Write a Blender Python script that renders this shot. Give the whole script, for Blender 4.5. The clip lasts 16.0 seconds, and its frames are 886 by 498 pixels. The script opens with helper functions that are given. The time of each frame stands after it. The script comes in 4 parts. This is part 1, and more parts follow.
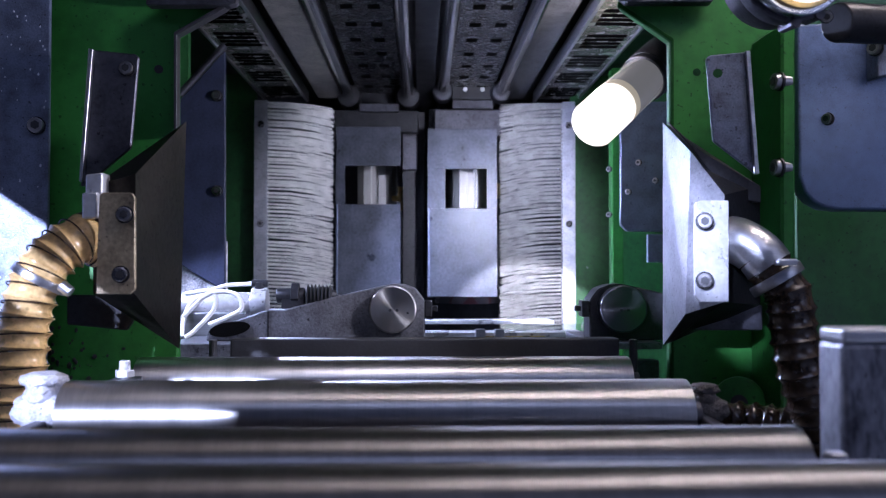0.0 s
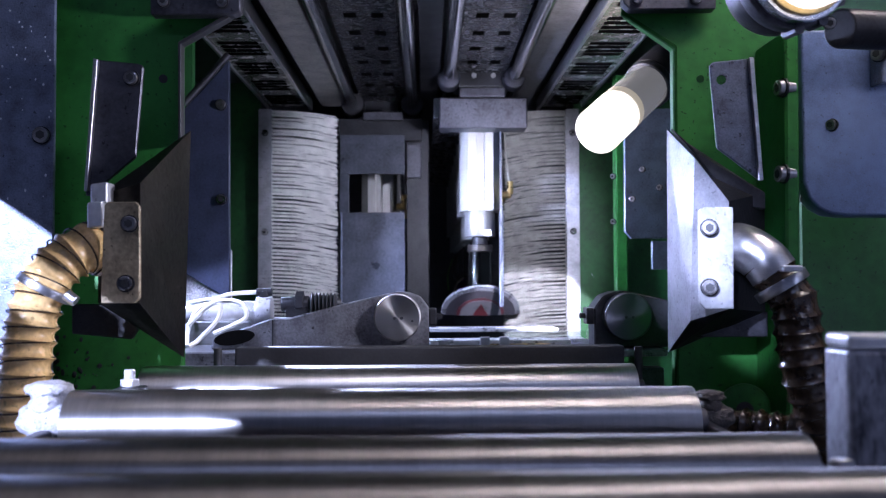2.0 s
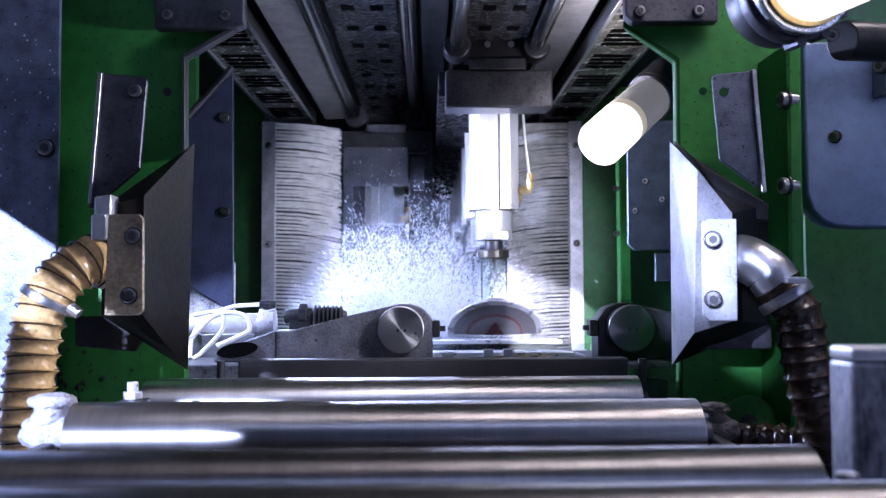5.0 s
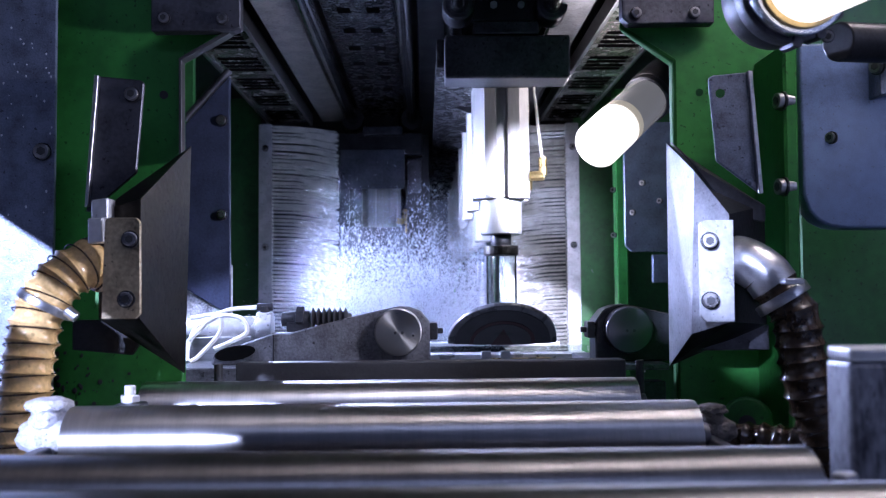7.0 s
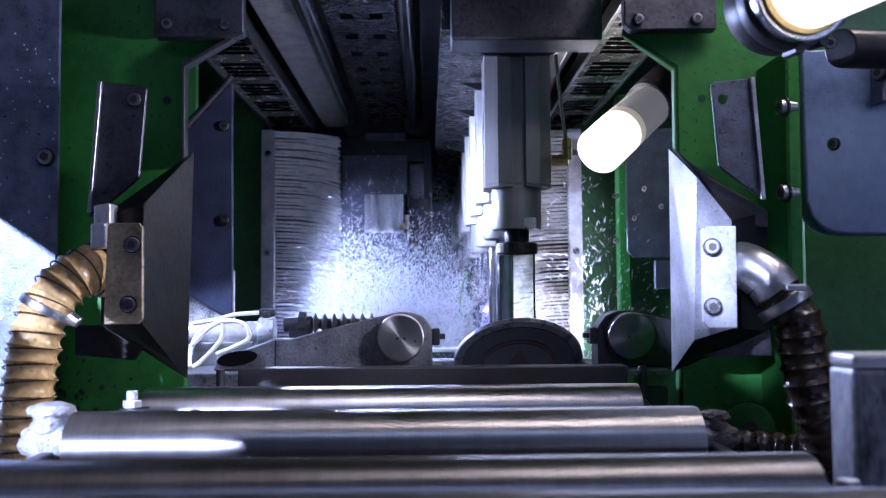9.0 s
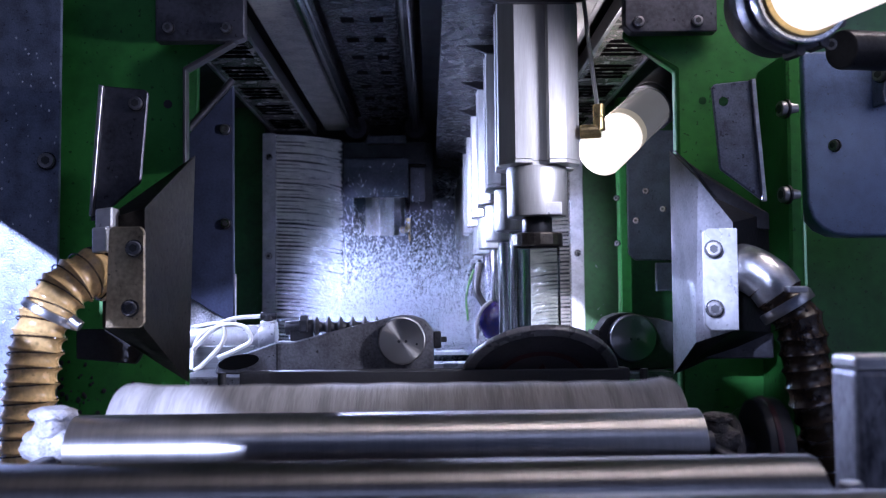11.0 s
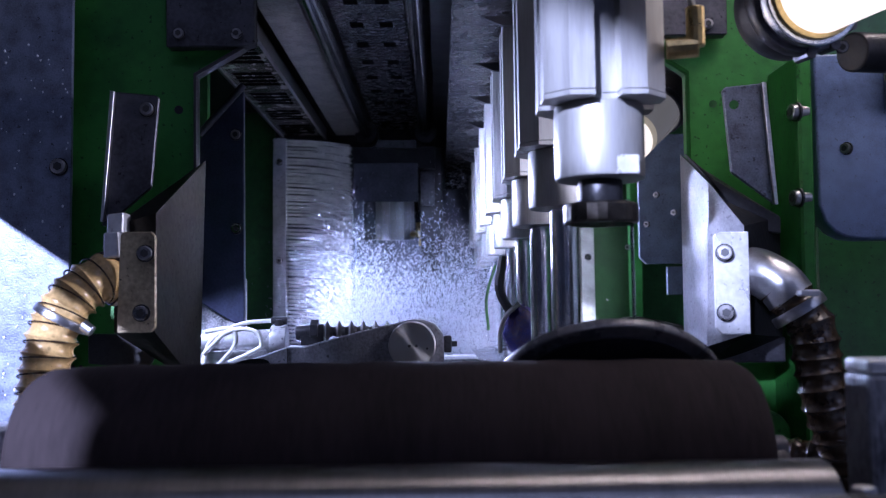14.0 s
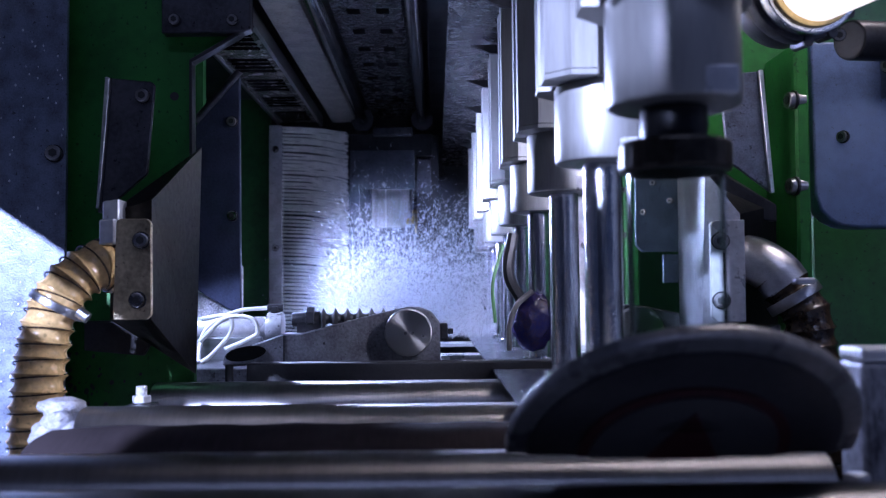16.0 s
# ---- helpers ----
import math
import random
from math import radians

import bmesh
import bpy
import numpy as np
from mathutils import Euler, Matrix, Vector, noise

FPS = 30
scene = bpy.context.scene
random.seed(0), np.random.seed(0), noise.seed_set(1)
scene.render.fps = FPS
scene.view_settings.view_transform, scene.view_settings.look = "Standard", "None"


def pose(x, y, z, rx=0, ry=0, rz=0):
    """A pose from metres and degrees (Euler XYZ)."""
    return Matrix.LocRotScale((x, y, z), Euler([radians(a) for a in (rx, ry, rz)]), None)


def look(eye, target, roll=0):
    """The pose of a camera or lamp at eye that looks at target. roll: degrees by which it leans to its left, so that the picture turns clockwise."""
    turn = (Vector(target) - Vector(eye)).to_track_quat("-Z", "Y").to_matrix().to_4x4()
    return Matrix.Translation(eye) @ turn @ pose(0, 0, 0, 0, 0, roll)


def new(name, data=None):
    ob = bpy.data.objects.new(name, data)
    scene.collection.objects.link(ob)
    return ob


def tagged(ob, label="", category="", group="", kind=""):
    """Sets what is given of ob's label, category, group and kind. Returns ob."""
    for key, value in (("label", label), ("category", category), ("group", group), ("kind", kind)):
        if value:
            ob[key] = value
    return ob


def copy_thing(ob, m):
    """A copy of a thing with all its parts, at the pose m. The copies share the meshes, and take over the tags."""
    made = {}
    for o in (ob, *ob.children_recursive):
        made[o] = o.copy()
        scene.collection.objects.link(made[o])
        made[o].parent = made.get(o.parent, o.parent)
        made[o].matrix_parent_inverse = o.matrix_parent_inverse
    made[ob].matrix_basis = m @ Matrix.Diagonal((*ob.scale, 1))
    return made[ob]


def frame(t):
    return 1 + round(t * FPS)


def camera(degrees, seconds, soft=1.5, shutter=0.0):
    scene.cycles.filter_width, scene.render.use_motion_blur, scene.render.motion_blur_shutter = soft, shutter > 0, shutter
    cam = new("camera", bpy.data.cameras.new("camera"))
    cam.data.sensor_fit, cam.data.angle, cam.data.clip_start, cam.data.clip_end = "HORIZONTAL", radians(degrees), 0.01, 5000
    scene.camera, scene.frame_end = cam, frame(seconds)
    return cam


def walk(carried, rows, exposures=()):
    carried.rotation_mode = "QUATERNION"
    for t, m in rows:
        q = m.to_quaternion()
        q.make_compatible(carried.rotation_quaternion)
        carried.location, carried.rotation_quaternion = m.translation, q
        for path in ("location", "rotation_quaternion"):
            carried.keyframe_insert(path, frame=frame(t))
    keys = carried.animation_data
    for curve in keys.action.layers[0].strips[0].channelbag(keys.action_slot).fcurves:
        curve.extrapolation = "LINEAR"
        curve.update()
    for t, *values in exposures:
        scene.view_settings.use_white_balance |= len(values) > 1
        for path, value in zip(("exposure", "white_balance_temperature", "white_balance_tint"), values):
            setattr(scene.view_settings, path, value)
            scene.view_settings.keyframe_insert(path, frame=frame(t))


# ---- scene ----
LENS = 52.2
EYE = (0, 0, 1.1)

# seconds, tilt, turn, roll of the camera on its stand
PATH = [
    (0, 91.396, -1.396, 0.000),
    (0.5, 91.527, -1.341, -0.064),
    (1, 91.802, -1.204, -0.107),
    (1.5, 91.935, -1.150, -0.102),
    (2, 91.890, -1.125, -0.228),
    (2.5, 91.952, -1.035, -0.197),
    (3, 92.005, -0.933, -0.225),
    (3.5, 92.171, -0.954, -0.183),
    (4, 92.391, -0.933, -0.226),
    (6.5, 92.761, -1.041, -0.402),
    (7, 92.794, -1.099, -0.489),
    (7.5, 92.887, -1.010, -0.521),
    (8, 93.007, -0.969, -0.455),
    (8.5, 93.084, -0.972, -0.411),
    (9, 93.155, -0.957, -0.409),
    (11.5, 93.438, -0.871, -0.645),
    (12, 93.534, -0.862, -0.723),
    (12.5, 93.410, -0.680, -0.654),
    (13, 93.559, -0.522, -0.740),
    (13.5, 93.687, -0.295, -0.682),
    (14, 93.617, -0.238, -0.674),
    (14.5, 92.933, -0.451, -0.670),
    (15, 92.857, -0.507, -0.641),
    (15.5, 92.746, -0.490, -0.638),
    (16, 92.825, -0.465, -0.576),
]
cam = camera(LENS, 16.0, soft=1.1, shutter=0.4)
cam.data.dof.use_dof = True
cam.data.dof.focus_distance = 1.3
cam.data.dof.aperture_fstop = 7.0
walk(cam, [(t, pose(*EYE, rx, 0, rz) @ pose(0, 0, 0, 0, 0, ro)) for t, rx, rz, ro in PATH], [(0, 0.15, 5750, 28), (2, 0.28, 5750, 28), (4, 0.35, 5700, 28), (6.5, 0.25, 5600, 29), (9, 0.15, 5600, 29), (12, -0.12, 5700, 30), (14, -0.08, 5700, 31), (16, -0.12, 5450, 31)])

# ---- light ----
world = bpy.data.worlds.new("workshop")
scene.world = world
world.use_nodes = True
world.node_tree.nodes["Background"].inputs[0].default_value = (0.25, 0.35, 0.66, 1)
world.node_tree.nodes["Background"].inputs[1].default_value = 0.10


def spot(name, eye, target, watts, degrees, blend, size, color):
    data = bpy.data.lights.new(name, "SPOT")
    data.energy, data.spot_size, data.spot_blend = watts, radians(degrees), blend
    data.shadow_soft_size, data.color = size, color
    ob = new(name, data)
    ob.matrix_world = look(eye, target)
    return ob


# daylight from the open side of the workshop, the machine lamps, and added spots
COLD = (0.62, 0.74, 1.0)
sun = new("daylight", bpy.data.lights.new("daylight", "SUN"))
sun.data.energy, sun.data.angle, sun.data.color = 13.5, radians(1.5), (0.66, 0.77, 1.0)
sun.matrix_world = look((0, 0, 0), (1, 2.0, -0.7))
spot("front_lamp_glow", (0.33, 0.97, 1.34), (-0.5, 1.22, 1.27), 15, 94, 0.5, 0.03, (0.92, 0.95, 1.0))
spot("rear_lamp_beam", (0.2649, 1.52, 1.3296), (0.06, 2.52, 1.24), 27, 56, 0.4, 0.03, (0.9, 0.95, 1.0))
# extra spot, added to make the bright patch low on the east brush
spot("brush_patch_spot", (0.2649, 1.51, 1.3296), (0.29, 2.4, 0.93), 115, 26, 0.15, 0.01, (0.9, 0.95, 1.0))
glow_lamp = new("rear_lamp_glow", bpy.data.lights.new("rear_lamp_glow", "POINT"))
glow_lamp.data.energy, glow_lamp.data.shadow_soft_size, glow_lamp.data.color = 1.1, 0.03, (1.0, 0.92, 0.78)
glow_lamp.location = (0.305, 1.67, 1.475)
strip = new("workshop_strip_light", bpy.data.lights.new("workshop_strip_light", "AREA"))
strip.data.shape, strip.data.size, strip.data.size_y = "RECTANGLE", 1.8, 0.10
strip.data.energy, strip.data.color = 4, (0.6, 0.72, 1.0)
strip.matrix_world = look((0.1, -0.55, 2.45), (0.05, 0.9, 1.0))
hood = new("overhead_lamp_strip", bpy.data.lights.new("overhead_lamp_strip", "AREA"))
hood.data.shape, hood.data.size, hood.data.size_y = "RECTANGLE", 0.8, 0.06
hood.data.energy, hood.data.color = 5.6, (1.0, 0.90, 0.72)
hood.matrix_world = look((0.60, 0.78, 1.95), (0.42, 0.95, 1.0))
spot("rear_west_added_beam", (-0.478, 1.905, 1.350), (0.16, 1.80, 1.10), 78, 135, 0.3, 0.015, COLD)
spot("west_arm_added_beam", (-0.585, 1.225, 1.345), (-0.30, 1.40, 0.98), 26, 44, 0.35, 0.01, COLD)


# ---- materials ----
def mat(name, color, rough=0.5, metal=0.0, scale=30.0, vary=0.25, bump=0.1, fine=8.0, stretch=(1, 1, 1), rough_vary=0.15, alt=None, spots=0.0, turned_about="", **more):
    m = bpy.data.materials.new(name)
    m.use_nodes = True
    nt = m.node_tree
    b = nt.nodes["Principled BSDF"]
    b.inputs["Metallic"].default_value = metal
    for k, v in more.items():
        b.inputs[k.replace("_", " ")].default_value = v
    if turned_about:
        ta = nt.nodes.new("ShaderNodeTangent")
        ta.direction_type, ta.axis = "RADIAL", turned_about
        nt.links.new(ta.outputs[0], b.inputs["Tangent"])
        b.inputs["Anisotropic"].default_value = 0.9
        b.inputs["Anisotropic Rotation"].default_value = 0.25
    co = nt.nodes.new("ShaderNodeTexCoord")
    mp = nt.nodes.new("ShaderNodeMapping")
    mp.inputs["Scale"].default_value = stretch
    nt.links.new(co.outputs["Object"], mp.inputs["Vector"])
    big = nt.nodes.new("ShaderNodeTexNoise")
    big.inputs["Scale"].default_value, big.inputs["Detail"].default_value = scale, 6
    small = nt.nodes.new("ShaderNodeTexNoise")
    small.inputs["Scale"].default_value, small.inputs["Detail"].default_value = scale * fine, 4
    for n in (big, small):
        nt.links.new(mp.outputs[0], n.inputs["Vector"])
    add = nt.nodes.new("ShaderNodeMath")
    add.operation = "MULTIPLY_ADD"
    nt.links.new(small.outputs[0], add.inputs[0])
    add.inputs[1].default_value = 0.55
    nt.links.new(big.outputs[0], add.inputs[2])
    ramp = nt.nodes.new("ShaderNodeValToRGB")
    ramp.color_ramp.elements[0].position, ramp.color_ramp.elements[1].position = 0.5, 0.95
    low = [c * (1 - vary) for c in color] if alt is None else alt
    high = [min(1, c * (1 + vary)) for c in color]
    ramp.color_ramp.elements[0].color, ramp.color_ramp.elements[1].color = (*low, 1), (*high, 1)
    nt.links.new(add.outputs[0], ramp.inputs[0])
    out = ramp.outputs[0]
    if spots:
        vor = nt.nodes.new("ShaderNodeTexNoise")
        vor.inputs["Scale"].default_value, vor.inputs["Detail"].default_value = 170, 2
        nt.links.new(mp.outputs[0], vor.inputs["Vector"])
        r2 = nt.nodes.new("ShaderNodeValToRGB")
        r2.color_ramp.elements[0].position, r2.color_ramp.elements[1].position = 0.66, 0.7
        nt.links.new(vor.outputs[0], r2.inputs[0])
        mx = nt.nodes.new("ShaderNodeMix")
        mx.data_type = "RGBA"
        nt.links.new(r2.outputs[0], mx.inputs[0])
        nt.links.new(out, mx.inputs[6])
        mx.inputs[7].default_value = (*[c * (1 - spots) for c in color], 1)
        out = mx.outputs[2]
    nt.links.new(out, b.inputs["Base Color"])
    rr = nt.nodes.new("ShaderNodeMapRange")
    rr.inputs["To Min"].default_value, rr.inputs["To Max"].default_value = max(0.02, rough - rough_vary), min(1, rough + rough_vary)
    nt.links.new(big.outputs[0], rr.inputs["Value"])
    nt.links.new(rr.outputs[0], b.inputs["Roughness"])
    if bump:
        bp = nt.nodes.new("ShaderNodeBump")
        bp.inputs["Strength"].default_value, bp.inputs["Distance"].default_value = bump, 0.002
        nt.links.new(add.outputs[0], bp.inputs["Height"])
        nt.links.new(bp.outputs[0], b.inputs["Normal"])
    return m


GREEN = mat("green_enamel", (0.021, 0.145, 0.024), 0.5, 0, 9, 0.25, 0.12, spots=0.5, Specular_IOR_Level=0.3)
# Darkened matt copy of the frame green, takes lamp light off the lip.
GREEN_LIP_DARKENED = mat("green_enamel_edge_darkened", (0.010, 0.065, 0.012), 0.85, 0, 9, 0.25, 0.1, Specular_IOR_Level=0.1)
GREEN_DARK = mat("green_enamel_old", (0.015, 0.095, 0.022), 0.5, 0, 9, 0.3, 0.15, spots=0.5)
LOUVRE = mat("wet_louvre_sheet", (0.34, 0.325, 0.30), 0.25, 0.6, 30, 0.45, 0.8)
# Scuffed steel, lightened so the west beam's light is in its colour.
BEAM_LIT = mat("lit_scuffed_beam_steel", (0.30, 0.28, 0.26), 0.4, 0.4, 25, 0.4, 0.3, spots=0.4)
PERF = mat("oily_perforated_sheet", (0.052, 0.052, 0.056), 0.26, 0.5, 60, 0.4, 0.7)
RAIL = mat("oiled_rail_steel", (0.30, 0.30, 0.31), 0.2, 1, 20, 0.3, 0.1, rough_vary=0.1)
STEEL = mat("brushed_steel", (0.52, 0.52, 0.54), 0.34, 1, 14, 0.18, 0.12, stretch=(0.3, 8, 8))
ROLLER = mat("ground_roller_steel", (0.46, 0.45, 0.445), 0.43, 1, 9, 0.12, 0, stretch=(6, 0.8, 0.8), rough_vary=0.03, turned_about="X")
# Darker copy of the roller steel: dark reflections of the near rollers, as colour.
ROLLER_SHADED = mat("shaded_roller_steel", (0.21, 0.205, 0.21), 0.41, 1, 9, 0.14, 0, stretch=(6, 0.8, 0.8), rough_vary=0.03, turned_about="X")
DARKSTEEL = mat("dark_oiled_steel", (0.065, 0.065, 0.075), 0.45, 0.85, 22, 0.4, 0.3, spots=0.5)
BLUEPLATE = mat("blue_grey_plate", (0.115, 0.135, 0.19), 0.36, 0.3, 55, 0.4, 0.22, spots=0.55)
NAVY = mat("navy_panel_paint", (0.035, 0.042, 0.075), 0.35, 0.2, 30, 0.3, 0.25, spots=0.3)
NAVY2 = mat("slate_panel_paint", (0.10, 0.125, 0.175), 0.35, 0.2, 30, 0.3, 0.25, spots=0.3)
BOLT = mat("oiled_bolt_steel", (0.26, 0.25, 0.25), 0.3, 1, 30, 0.3, 0.1)
MOTTLED = mat("mottled_cast_steel", (0.115, 0.115, 0.125), 0.45, 0.5, 30, 0.5, 0.4, spots=0.7)
STAINED = mat("stained_nozzle_steel", (0.066, 0.058, 0.049), 0.42, 0.9, 16, 0.4, 0.25, spots=0.5)
SLATE = mat("slate_blue_paint", (0.078, 0.112, 0.205), 0.35, 0.1, 55, 0.25, 0.07, spots=0.4)
BLOCK = mat("worn_dark_casting", (0.26, 0.26, 0.285), 0.4, 0.3, 22, 0.4, 0.6, stretch=(1.6, 1.6, 0.6), alt=(0.045, 0.045, 0.055), spots=0.6)
# Pale grey that puts the light on the inner panel's foot into colour.
LIT_FOOT = mat("lit_foot_grey", (0.62, 0.61, 0.64), 0.35, 0.2, 40, 0.6, 0.4, spots=0.6)
SCUFFED = mat("scuffed_bright_sheet", (0.40, 0.40, 0.43), 0.35, 0.25, 35, 0.25, 0.15, spots=0.35)
STAINED_PLATE = mat("tea_stained_steel", (0.37, 0.30, 0.19), 0.4, 0.6, 28, 0.5, 0.3, spots=0.7)
BRIGHT = mat("worn_stainless", (0.62, 0.62, 0.63), 0.3, 0.5, 20, 0.2, 0.15, spots=0.3)
ALU = mat("anodised_aluminium", (0.35, 0.345, 0.33), 0.42, 0.55, 15, 0.12, 0.08, stretch=(5, 5, 0.4))
CHROME = mat("wet_chrome", (0.62, 0.63, 0.65), 0.14, 1, 60, 0.25, 0.35, rough_vary=0.08)
BLACK = mat("black_rubber", (0.018, 0.018, 0.02), 0.5, 0, 30, 0.3, 0.2)
BLACKMETAL = mat("blackened_metal", (0.024, 0.024, 0.027), 0.4, 0.5, 25, 0.4, 0.25, spots=0.4)
FLAP = mat("grey_rubber_flap", (0.048, 0.053, 0.068), 0.32, 0.15, 18, 0.5, 0.25, spots=0.3)
BRISTLE = mat("nylon_bristle", (0.80, 0.79, 0.76), 0.55, 0, 40, 0.2, 0)
BRISTLE_GREY = mat("worn_nylon_bristle", (0.30, 0.288, 0.265), 0.55, 0, 40, 0.35, 0)
HOSE = mat("amber_spiral_hose", (0.62, 0.41, 0.17), 0.25, 0, 25, 0.35, 0.2, spots=0.3, Transmission_Weight=0.1)
HOSE_DARK = mat("brown_spiral_hose", (0.030, 0.019, 0.011), 0.16, 0, 30, 0.5, 0.3, spots=0.5)
CRUD = mat("caked_grease", (0.30, 0.30, 0.32), 0.45, 0, 60, 0.5, 1.0, spots=0.6)
CRUD_DARK = mat("dark_caked_grease", (0.07, 0.062, 0.058), 0.5, 0.2, 60, 0.6, 1.0, spots=0.6)
FELT = mat("grey_felt_roll", (0.22, 0.21, 0.203), 0.9, 0, 8, 0.35, 0.25, stretch=(9, 0.6, 0.6))
FELT_BROWN = mat("brown_abrasive_roll", (0.030, 0.023, 0.024), 0.95, 0, 10, 0.25, 0.25, stretch=(3, 0.6, 0.6), Specular_IOR_Level=0.15)
AIRLINE = mat("grey_air_line", (0.30, 0.29, 0.26), 0.35, 0, 30, 0.2, 0.05)
WETPLATE = mat("wet_mottled_steel", (0.34, 0.36, 0.40), 0.14, 0.8, 45, 0.4, 0.8, alt=(0.015, 0.016, 0.02))
TUBE = mat("white_air_tube", (0.78, 0.77, 0.72), 0.35, 0, 30, 0.1, 0.05)
DISC_GREY = mat("disc_face", (0.032, 0.030, 0.035), 0.4, 0, 25, 0.3, 0.15)
DISC_RIM = mat("disc_rim", (0.15, 0.15, 0.16), 0.3, 0.2, 25, 0.3, 0.15)
WHITE = mat("white_print", (0.06, 0.058, 0.062), 0.4, 0, 30, 0.1, 0)
RED = mat("red_print", (0.05, 0.009, 0.012), 0.4, 0, 30, 0.15, 0)
BRASS = mat("brass_fitting", (0.55, 0.40, 0.17), 0.3, 1, 30, 0.3, 0.1)
FOIL = mat("blue_film", (0.012, 0.012, 0.075), 0.2, 0, 28, 0.7, 0.5, alt=(0.05, 0.03, 0.07))
# Black that stands in for the shade inside openings; laid on as flat sheets.
OPENING_SHADE = mat("opening_shade_black", (0.004, 0.004, 0.004), 0.95, 0, 30, 0.1, 0, Specular_IOR_Level=0.0)
WATER = mat("water_drop", (0.60, 0.63, 0.71), 0.2, 0, 40, 0.05, 0, Transmission_Weight=0.15)
LEAFGREEN = mat("green_cord", (0.10, 0.25, 0.08), 0.5, 0, 40, 0.3, 0.1)
FLOOR = mat("oily_concrete", (0.12, 0.12, 0.12), 0.6, 0, 4, 0.3, 0.3)
HOUSING = mat("dark_housing_paint", (0.05, 0.056, 0.066), 0.5, 0.1, 6, 0.3, 0.15, spots=0.3)


def glow(name, color, strength):
    m = bpy.data.materials.new(name)
    m.use_nodes = True
    b = m.node_tree.nodes["Principled BSDF"]
    b.inputs["Base Color"].default_value = (*[c * 0.25 for c in color], 1)
    b.inputs["Emission Color"].default_value = (*color, 1)
    b.inputs["Emission Strength"].default_value = strength
    b.inputs["Roughness"].default_value = 0.2
    return m


LIT = glow("lit_diffuser", (1.0, 0.94, 0.74), 1.15)
LIT_FRONT = glow("front_lamp_diffuser", (1.0, 0.93, 0.78), 1.3)
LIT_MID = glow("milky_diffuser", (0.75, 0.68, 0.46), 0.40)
LIT_DIM = glow("dim_diffuser", (0.50, 0.50, 0.44), 0.22)


def turned(name, color):
    """Lathe-turned steel: the gloss runs in circles round the y axis."""
    m = bpy.data.materials.new(name)
    m.use_nodes = True
    nt = m.node_tree
    b = nt.nodes["Principled BSDF"]
    b.inputs["Base Color"].default_value, b.inputs["Metallic"].default_value = (*color, 1), 1
    b.inputs["Roughness"].default_value, b.inputs["Anisotropic"].default_value = 0.3, 0.9
    ta = nt.nodes.new("ShaderNodeTangent")
    ta.direction_type, ta.axis = "RADIAL", "Y"
    nt.links.new(ta.outputs[0], b.inputs["Tangent"])
    co = nt.nodes.new("ShaderNodeTexCoord")
    no = nt.nodes.new("ShaderNodeTexNoise")
    no.inputs["Scale"].default_value = 90
    rr = nt.nodes.new("ShaderNodeMapRange")
    rr.inputs["To Min"].default_value, rr.inputs["To Max"].default_value = 0.22, 0.42
    nt.links.new(co.outputs["Object"], no.inputs["Vector"])
    nt.links.new(no.outputs[0], rr.inputs["Value"])
    nt.links.new(rr.outputs[0], b.inputs["Roughness"])
    return m


TURNED_DARK = turned("dark_turned_steel", (0.13, 0.13, 0.14))
TURNED = turned("lathe_turned_steel", (0.34, 0.33, 0.31))


def clear(name, tint):
    m = bpy.data.materials.new(name)
    m.use_nodes = True
    nt = m.node_tree
    nt.nodes.remove(nt.nodes["Principled BSDF"])
    a, g, mx = nt.nodes.new("ShaderNodeBsdfTransparent"), nt.nodes.new("ShaderNodeBsdfGlossy"), nt.nodes.new("ShaderNodeMixShader")
    fr = nt.nodes.new("ShaderNodeFresnel")
    fr.inputs["IOR"].default_value = 1.12
    a.inputs[0].default_value = (*tint, 1)
    g.inputs["Roughness"].default_value = 0.12
    nt.links.new(fr.outputs[0], mx.inputs[0])
    nt.links.new(a.outputs[0], mx.inputs[1])
    nt.links.new(g.outputs[0], mx.inputs[2])
    nt.links.new(mx.outputs[0], nt.nodes["Material Output"].inputs[0])
    return m


GLASS = clear("clear_acrylic", (0.86, 0.9, 0.88))


# ---- mesh helpers ----
def part(name, bm, material, parent=None, label="", smooth=False):
    me = bpy.data.meshes.new(name)
    bmesh.ops.recalc_face_normals(bm, faces=bm.faces[:])
    if smooth:
        for f in bm.faces:
            f.smooth = len(f.verts) < 8
        for e in bm.edges:
            if len(e.link_faces) == 2 and e.calc_face_angle() > 0.6:
                e.smooth = False
    bm.to_mesh(me)
    bm.free()
    me.materials.append(material)
    ob = new(name, me)
    ob.parent = parent
    if label:
        ob["label"] = label
    return ob


def thing(name, place, label, category, group="", kind=""):
    ob = new(name)
    ob.empty_display_size = 0.02
    ob.location = place
    return tagged(ob, label, category, group, kind)


def bevel(bm, w, seg=2):
    if w:
        edges = [e for e in bm.edges if len(e.link_faces) == 2 and e.calc_face_angle() > 0.5]
        bmesh.ops.bevel(bm, geom=edges, offset=w, segments=seg, affect="EDGES", profile=0.5, clamp_overlap=True)
    return bm


def box(x0, x1, y0, y1, z0, z1, w=0.002, bm=None):
    b = bmesh.new()
    m = Matrix.Translation(((x0 + x1) / 2, (y0 + y1) / 2, (z0 + z1) / 2)) @ Matrix.Diagonal((abs(x1 - x0), abs(y1 - y0), abs(z1 - z0), 1))
    bmesh.ops.create_cube(b, size=1, matrix=m)
    return join(bm, bevel(b, w))


